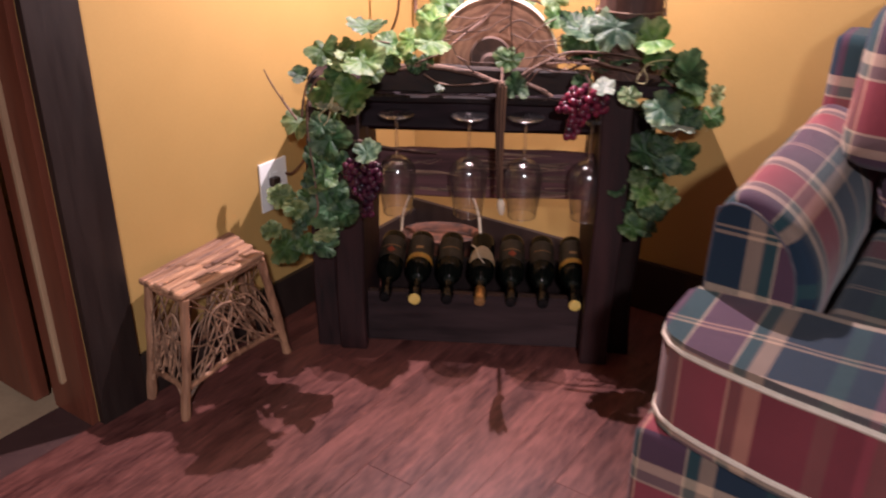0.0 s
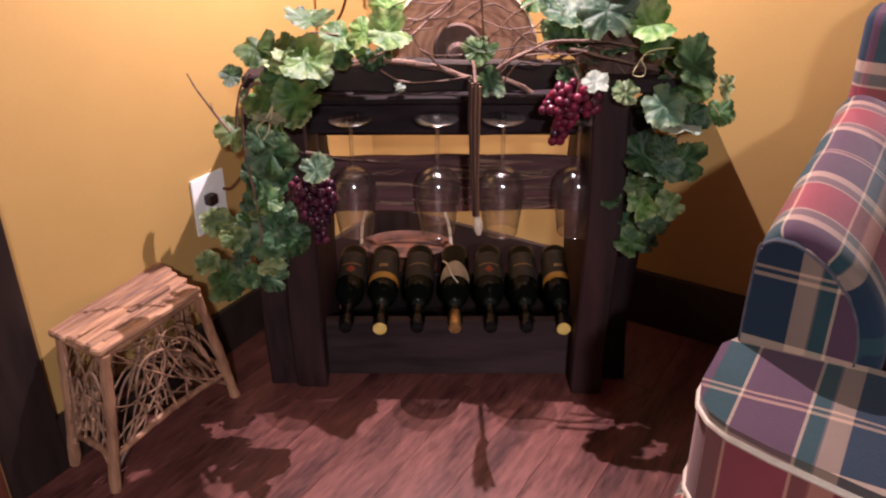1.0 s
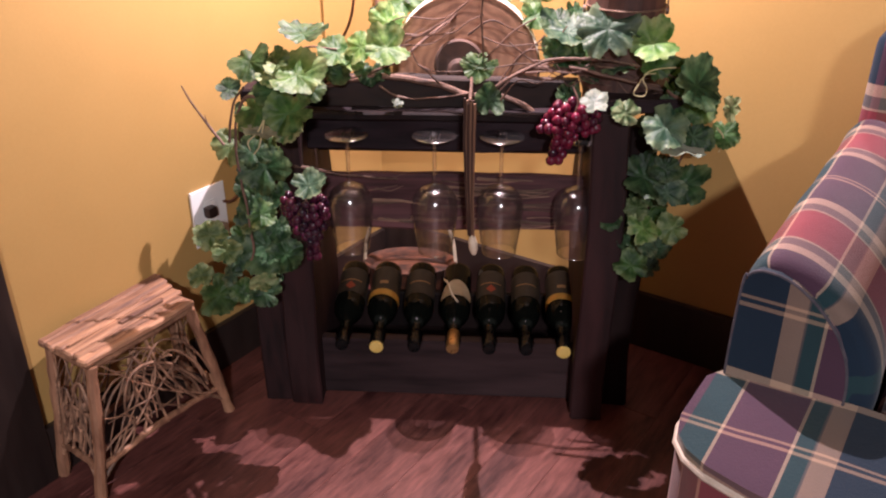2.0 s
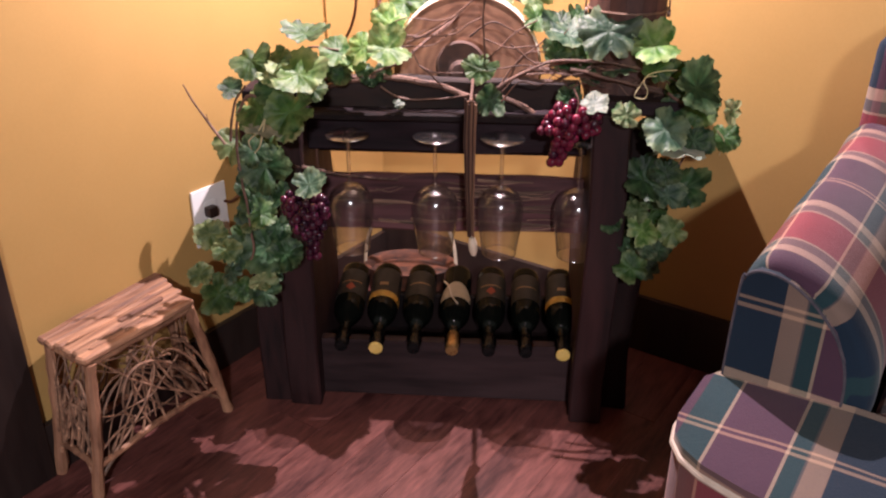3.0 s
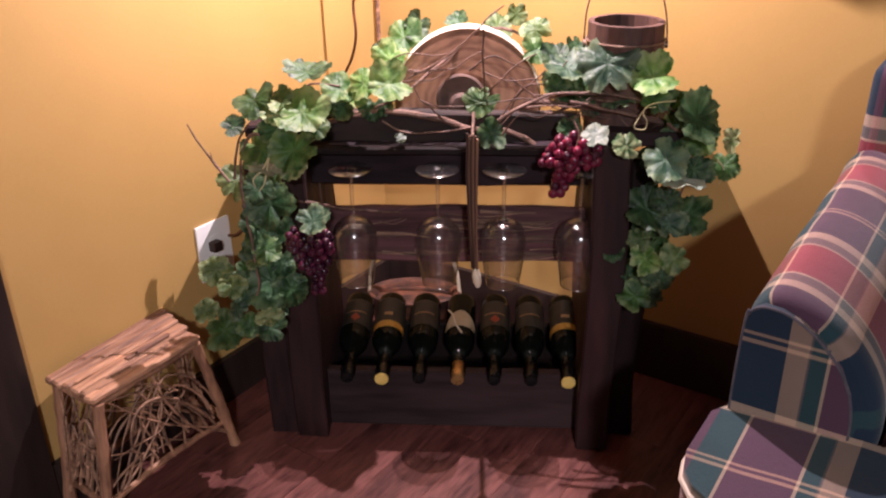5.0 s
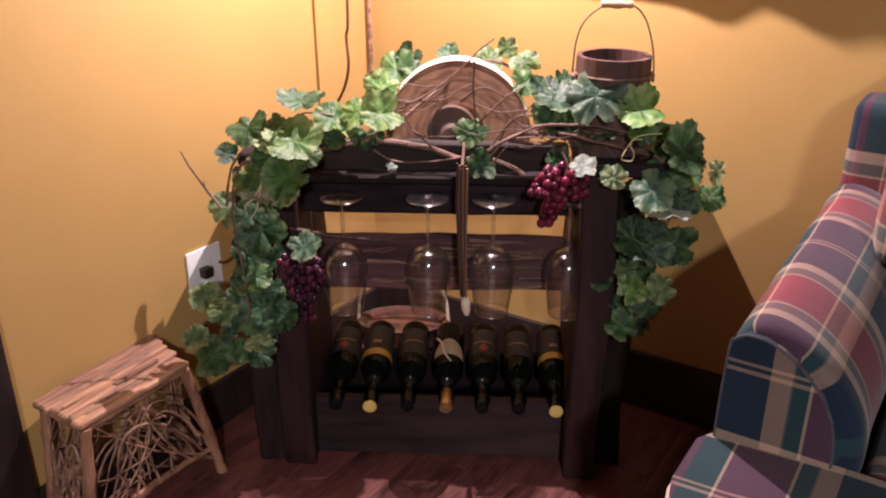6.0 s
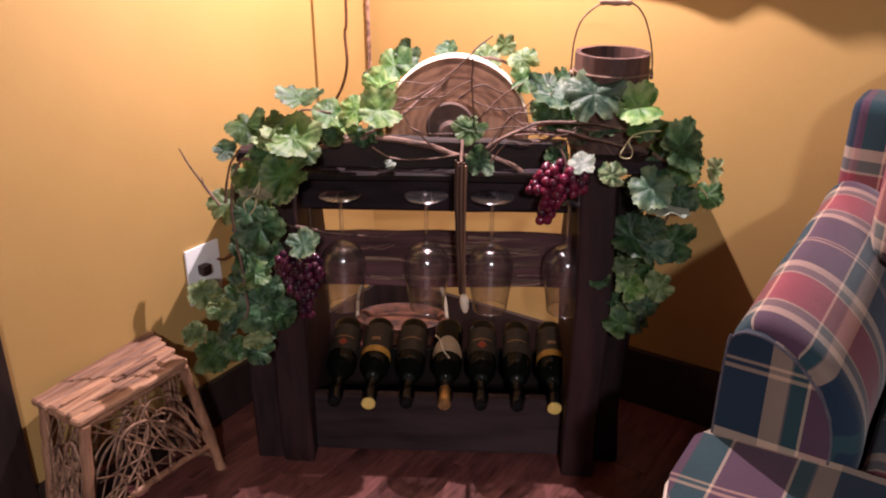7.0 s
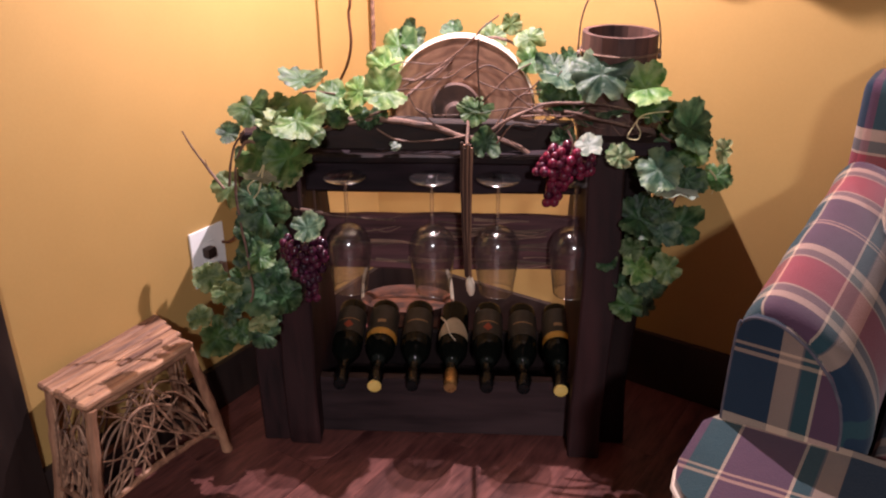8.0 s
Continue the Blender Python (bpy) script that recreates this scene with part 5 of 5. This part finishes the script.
def arm(side):
    """side 1: the arm beside the rack; -1: its mirror at the other end."""
    def mir(x):
        return x if side == 1 else CW - x
    bm2 = bmesh.new()
    count = len(ARM_SMOOTH)
    rings = []
    for y, inset in [(0.0, 0.016), (0.003, 0.009), (0.009, 0.004), (0.018, 0.001)] + [(0.035 + 0.0475 * i, 0.0) for i in range(14)] + [(0.692, 0.003), (0.70, 0.014)]:
        ring = []
        for i, (x, z) in enumerate(ARM_SMOOTH):
            (xa, za), (xb, zb) = ARM_SMOOTH[max(0, i - 1)], ARM_SMOOTH[min(count - 1, i + 1)]
            d = Vector((xb - xa, zb - za)).normalized()
            ring.append(bm2.verts.new((mir(x + d.y * inset), y, z - d.x * inset)))
        rings.append(ring)
    for p, q in zip(rings, rings[1:]):
        for i in range(count):
            j = (i + 1) % count
            bm2.faces.new((p[i], p[j], q[j], q[i]) if side == 1 else (q[i], q[j], p[j], p[i]))
    bm2.faces.new(rings[0][::-1] if side == 1 else rings[0])
    bm2.faces.new(rings[-1] if side == 1 else rings[-1][::-1])
    bmesh.ops.recalc_face_normals(bm2, faces=bm2.faces[:])
    for v in bm2.verts:
        v.co += Vector((noise.noise(v.co * 7) * 0.006, 0, noise.noise(v.co * 6 + Vector((3, 3, 3))) * 0.006 if v.co.z > 0.2 else 0))

    def on_arm(co, no):
        x = co.x if side == 1 else CW - co.x
        around = along_arm(x, co.z)
        return (around + 0.012, co.y + 0.005)
    a = clothed("arm", bm2, chair, on_arm)
    bm = prism(bmesh.new(), [(mir(x), z) for x, z in PANEL], -0.014, 0.004)
    soft(bm, 0.006, 2)
    clothed("arm_front", bm, a, lambda co, no: (0.225 - (co.x if side == 1 else CW - co.x), co.z - 0.358), "navy plaid arm front")
    bm = tube(bmesh.new(), [(mir(x), -0.012, z) for x, z in PANEL], 0.0024, 0.0024, 7, 4)
    part("arm_piping", bm, DARKPIPING, a, "dark piping round the arm front", local=True)
    return a


arm(1)
arm(-1)

# base under the cushion
bm = box(bmesh.new(), (-0.034, -0.200, 0.05), (CW + 0.034, 0.0, 0.375))
box(bm, (0.16, -0.01, 0.05), (CW - 0.16, 0.62, 0.375))
soft(bm, 0.02, 3)
clothed("seat_base", bm, chair, lambda co, no: (co.x + 0.05, (co.z if abs(no.y) > 0.5 else co.y) - 0.08))
for x in (0.04, CW - 0.04):
    for y in (-0.13, 0.68):
        part("foot", lathe(bmesh.new(), [(0, 0), (0.02, 0), (0.028, 0.055), (0, 0.056)], 14, pose(x, y, 0)), TRIM, chair, local=True)

# T-shaped seat cushion
EAR_LEFT = [(-0.024, -0.125), (-0.016, -0.158), (0.004, -0.184), (0.035, -0.203), (0.090, -0.220), (0.200, -0.244), (0.340, -0.264)]
EAR = EAR_LEFT + [(CW / 2, -0.272)] + [(CW - x, y) for x, y in reversed(EAR_LEFT)] + [(CW + 0.022, -0.03), (CW + 0.005, -0.004), (-0.005, -0.004), (-0.022, -0.03)]
bm = fan_prism(bmesh.new(), EAR, 0.384, 0.566)
soft(bm, 0.050, 7)
bmesh.ops.triangulate(bm, faces=[f for f in bm.faces if len(f.verts) > 4])


def on_seat(co, no):
    if no.z > 0.5:
        return (co.x, co.y + 0.467)
    if abs(no.x) > 0.7:
        return (co.y + 0.30, (co.z - 0.40) * 0.6 + 0.092)
    return (co.x, (co.z - 0.40) * 0.6 + 0.092)


for i in range(1, 12):
    bmesh.ops.bisect_plane(bm, geom=bm.verts[:] + bm.edges[:] + bm.faces[:], plane_co=(CW * i / 12, 0, 0), plane_no=(1, 0, 0))
for i in range(-3, 9):
    bmesh.ops.bisect_plane(bm, geom=bm.verts[:] + bm.edges[:] + bm.faces[:], plane_co=(0, 0.06 * i, 0), plane_no=(0, 1, 0))
for v in bm.verts:
    if v.co.z > 0.5:
        v.co.z += 0.016 * math.sin(math.pi * min(1, max(0, v.co.x / CW))) + 0.010 * math.sin(math.pi * min(1, max(0, (v.co.y + 0.22) / 0.6))) + 0.005 * noise.noise(v.co * 8)
for v in bm.verts:
    # the boxing bulges out between its seams
    swell = max(0.0, 1 - ((v.co.z - 0.475) / 0.085) ** 2)
    if v.co.y < -0.02:
        v.co.x += 0.020 * swell * (-1 if v.co.x < 0.06 else 1 if v.co.x > CW - 0.06 else 0)
    if v.co.y < -0.12:
        v.co.y -= 0.014 * swell
seat = clothed("seat_cushion", bm, chair, on_seat)
bm = box(bmesh.new(), (0.185, -0.002, 0.375), (CW - 0.185, 0.58, 0.535))
soft(bm, 0.03, 4)
clothed("seat_deck", bm, chair, lambda co, no: (co.x, co.y + 0.10))
SEAM = [(x + (0.001 if x < 0.1 else -0.001 if x > CW - 0.1 else 0) * (y < 0), y + (0.001 if y < -0.1 else 0)) for x, y in EAR]
for z in (0.548, 0.403):
    ring = []
    for i in range(len(EAR)):
        a, b = Vector((*SEAM[i], z)), Vector((*SEAM[(i + 1) % len(SEAM)], z))
        steps = max(1, int((b - a).length / 0.05))
        for j in range(steps):
            q = a.lerp(b, j / steps)
            if z > 0.5:
                q.z += 0.014 * math.sin(math.pi * min(1, max(0, q.x / CW)))
            ring.append(q)
    bm = tube(bmesh.new(), ring, 0.0058, 0.0058, 8, 1, closed=True)
    part("cushion_piping", bm, PIPING, seat, "cream piping", local=True)

# backrest and its cushion
bm = box(bmesh.new(), (0.006, 0.66, 0.10), (CW - 0.006, 0.80, 0.912))
soft(bm, 0.025, 3)
for i in range(1, 12):
    bmesh.ops.bisect_plane(bm, geom=bm.verts[:] + bm.edges[:] + bm.faces[:], plane_co=(CW * i / 12, 0, 0), plane_no=(1, 0, 0))
for v in bm.verts:
    v.co.y += (v.co.z - 0.5) * 0.06
clothed("backrest", bm, chair, lambda co, no: (co.x + 0.296, co.z - 0.590))
bm = box(bmesh.new(), (0.105, 0.350, 0.715), (CW - 0.105, 0.68, 1.03))
soft(bm, 0.07, 5)
for v in bm.verts:
    v.co.y += (v.co.z - 0.6) * 0.16
    v.co.y -= 0.03 * math.sin(math.pi * min(1, max(0, (v.co.z - 0.575) / 0.43)))
bm_low = box(bmesh.new(), (0.185, 0.43, 0.585), (CW - 0.185, 0.66, 0.76))
soft(bm_low, 0.05, 4)
clothed("back_cushion", bm, chair, lambda co, no: (co.x - 0.10, co.z - 0.30) if abs(no.y) > 0.4 else (co.y + co.x, co.z - 0.30))
clothed("cushion_base", bm_low, chair, lambda co, no: (co.x - 0.10, co.z - 0.30) if abs(no.y) > 0.4 else (co.y + co.x, co.z - 0.30))

# ---- swag lamp over the rack, cords in the corner ----
lamp = thing("pendant_lamp", "dark scalloped metal pendant lamp shade hanging above the rack", "lamp", Matrix.Translation(LAMP))
bm = bmesh.new()
RIM_DROP = [(-180, 0.25), (-40, 0.4), (-10, 0.75), (-7.2, 0.806), (-6.2, 0.850), (-5.0, 0.898), (-3.1, 0.934), (-1.3, 0.957), (1.3, 1.008), (2.6, 1.072), (4.0, 1.142), (6.1, 1.204), (8.5, 1.246), (12.2, 1.315), (17.8, 1.432), (24.8, 1.573), (33.4, 1.732), (44.0, 1.842), (60, 1.50), (90, 1.10), (115, 0.40), (180, 0.25)]
around = 360
rows = []
for i, (r, z) in enumerate(((0.035, 0.17), (0.110, 0.145), (0.210, 0.075), (0.265, 0.0), (0.280, -0.100))):
    row = []
    for j in range(around):
        a = 2 * math.pi * j / around
        if i == 4:
            # scalloped rim, hanging lower towards the right wall
            turn = math.degrees(a) if a <= math.pi else math.degrees(a) - 360
            for (a0, d0), (a1, d1) in zip(RIM_DROP, RIM_DROP[1:]):
                if a0 <= turn <= a1:
                    z = -0.280 * (d0 + (d1 - d0) * (turn - a0) / (a1 - a0))
        row.append(bm.verts.new((r * math.cos(a), r * math.sin(a), z)))
    rows.append(row)
for p, q in zip(rows, rows[1:]):
    for j in range(around):
        bm.faces.new((p[j], p[(j + 1) % around], q[(j + 1) % around], q[j]))
bmesh.ops.solidify(bm, geom=bm.faces[:], thickness=0.002)
part("shade", bm, SHADE, lamp, local=True)
part("lamp_socket", lathe(bmesh.new(), [(0, 0.05), (0.017, 0.05), (0.019, 0.10), (0.012, 0.17), (0.004, 0.19), (0, 0.19)], 18), BOSS, lamp, local=True)
part("lamp_cord", tube(bmesh.new(), [(0, 0, 0.185), (0, 0, 0.6), (0, 0, HIGH - LAMP.z)], 0.003, 0.003, 7, 4), CORD, lamp, local=True)

bm = tube(bmesh.new(), [(-0.087, 2.167, 2.415), (-0.083, 2.167, 1.500), (-0.079, 2.167, 1.022), (-0.086, 2.173, 0.940), (-0.083, 2.170, 0.871), (-0.098, 2.183, 0.812), (-0.130, 2.210, 0.753), (-0.200, 2.130, 0.620), (-0.330, 1.990, 0.470), (-0.358, 1.915, 0.445), (-0.372, 1.888, 0.452)], 0.0036, 0.0036, 8, 8)
cord = thing("power_cord", "brown electric cord hanging from the ceiling to the outlet", "cord", ROOM @ pose(0.0, -0.677, 0.43))
part("wire", bm, CORD, cord)
bm = box(bmesh.new(), (0.006, -0.014, -0.008), (0.028, 0.012, 0.018), 0.006)
part("plug", bm, PLUG, cord, "dark brown plug", local=True)
bm = bmesh.new()
top = at_room(0.022, -0.022, 0)
for k in range(3):
    tube(bm, [(top.x + 0.0030 * math.cos(i * 0.5 + 2.094 * k), top.y + 0.0030 * math.sin(i * 0.5 + 2.094 * k), 0.80 + i * (HIGH - 0.802) / 330) for i in range(331)], 0.0034, 0.0034, 6, 1)
solid("corner_rope", bm, ROPE, "twisted tan rope hanging down the corner", "rope")

# ceiling light fitting behind the camera
fit_place = ROOM @ pose(2.94, -3.67, 0)
fitting = thing("ceiling_light", "round white ceiling light fitting", "ceiling light", fit_place)
part("light_base", lathe(bmesh.new(), [(0, HIGH - 0.004), (0.20, HIGH - 0.004), (0.20, HIGH - 0.03), (0.19, HIGH - 0.034), (0, HIGH - 0.034)], 32), PLASTIC, fitting, local=True)

# ---- floor ----
bm = room_box(bmesh.new(), (-0.14, -REACH, -0.10), (REACH, 0.0, -0.0035))
floor = solid("floor", bm, JOINT, "red-brown wood plank floor", "floor", "structure")
PLANK_W, PLANK_L = 0.127, 1.22
plank_turn = random.Random(3)


def plank_mesh(length):
    bm = box(bmesh.new(), (0.0002, 0.0002, -0.009), (length - 0.0002, PLANK_W - 0.0002, 0.0), 0.0006, segments=1)
    return mesh_of("plank", bm, PLANK, 35)


cache = {}
column = 0
while column * PLANK_W < REACH:
    x = column * PLANK_W
    y = -REACH + plank_turn.uniform(-1.0, 0.0)
    while y < 0:
        lo, hi = max(y, -REACH), min(y + PLANK_L, 0.0)
        if hi - lo > 0.02:
            key = round(hi - lo, 2)
            if key not in cache:
                cache[key] = plank_mesh(key)
            piece("plank", cache[key], floor, ROOM @ pose(x + PLANK_W, lo, 0, 0, 0, 90))
        y += PLANK_L
    column += 1
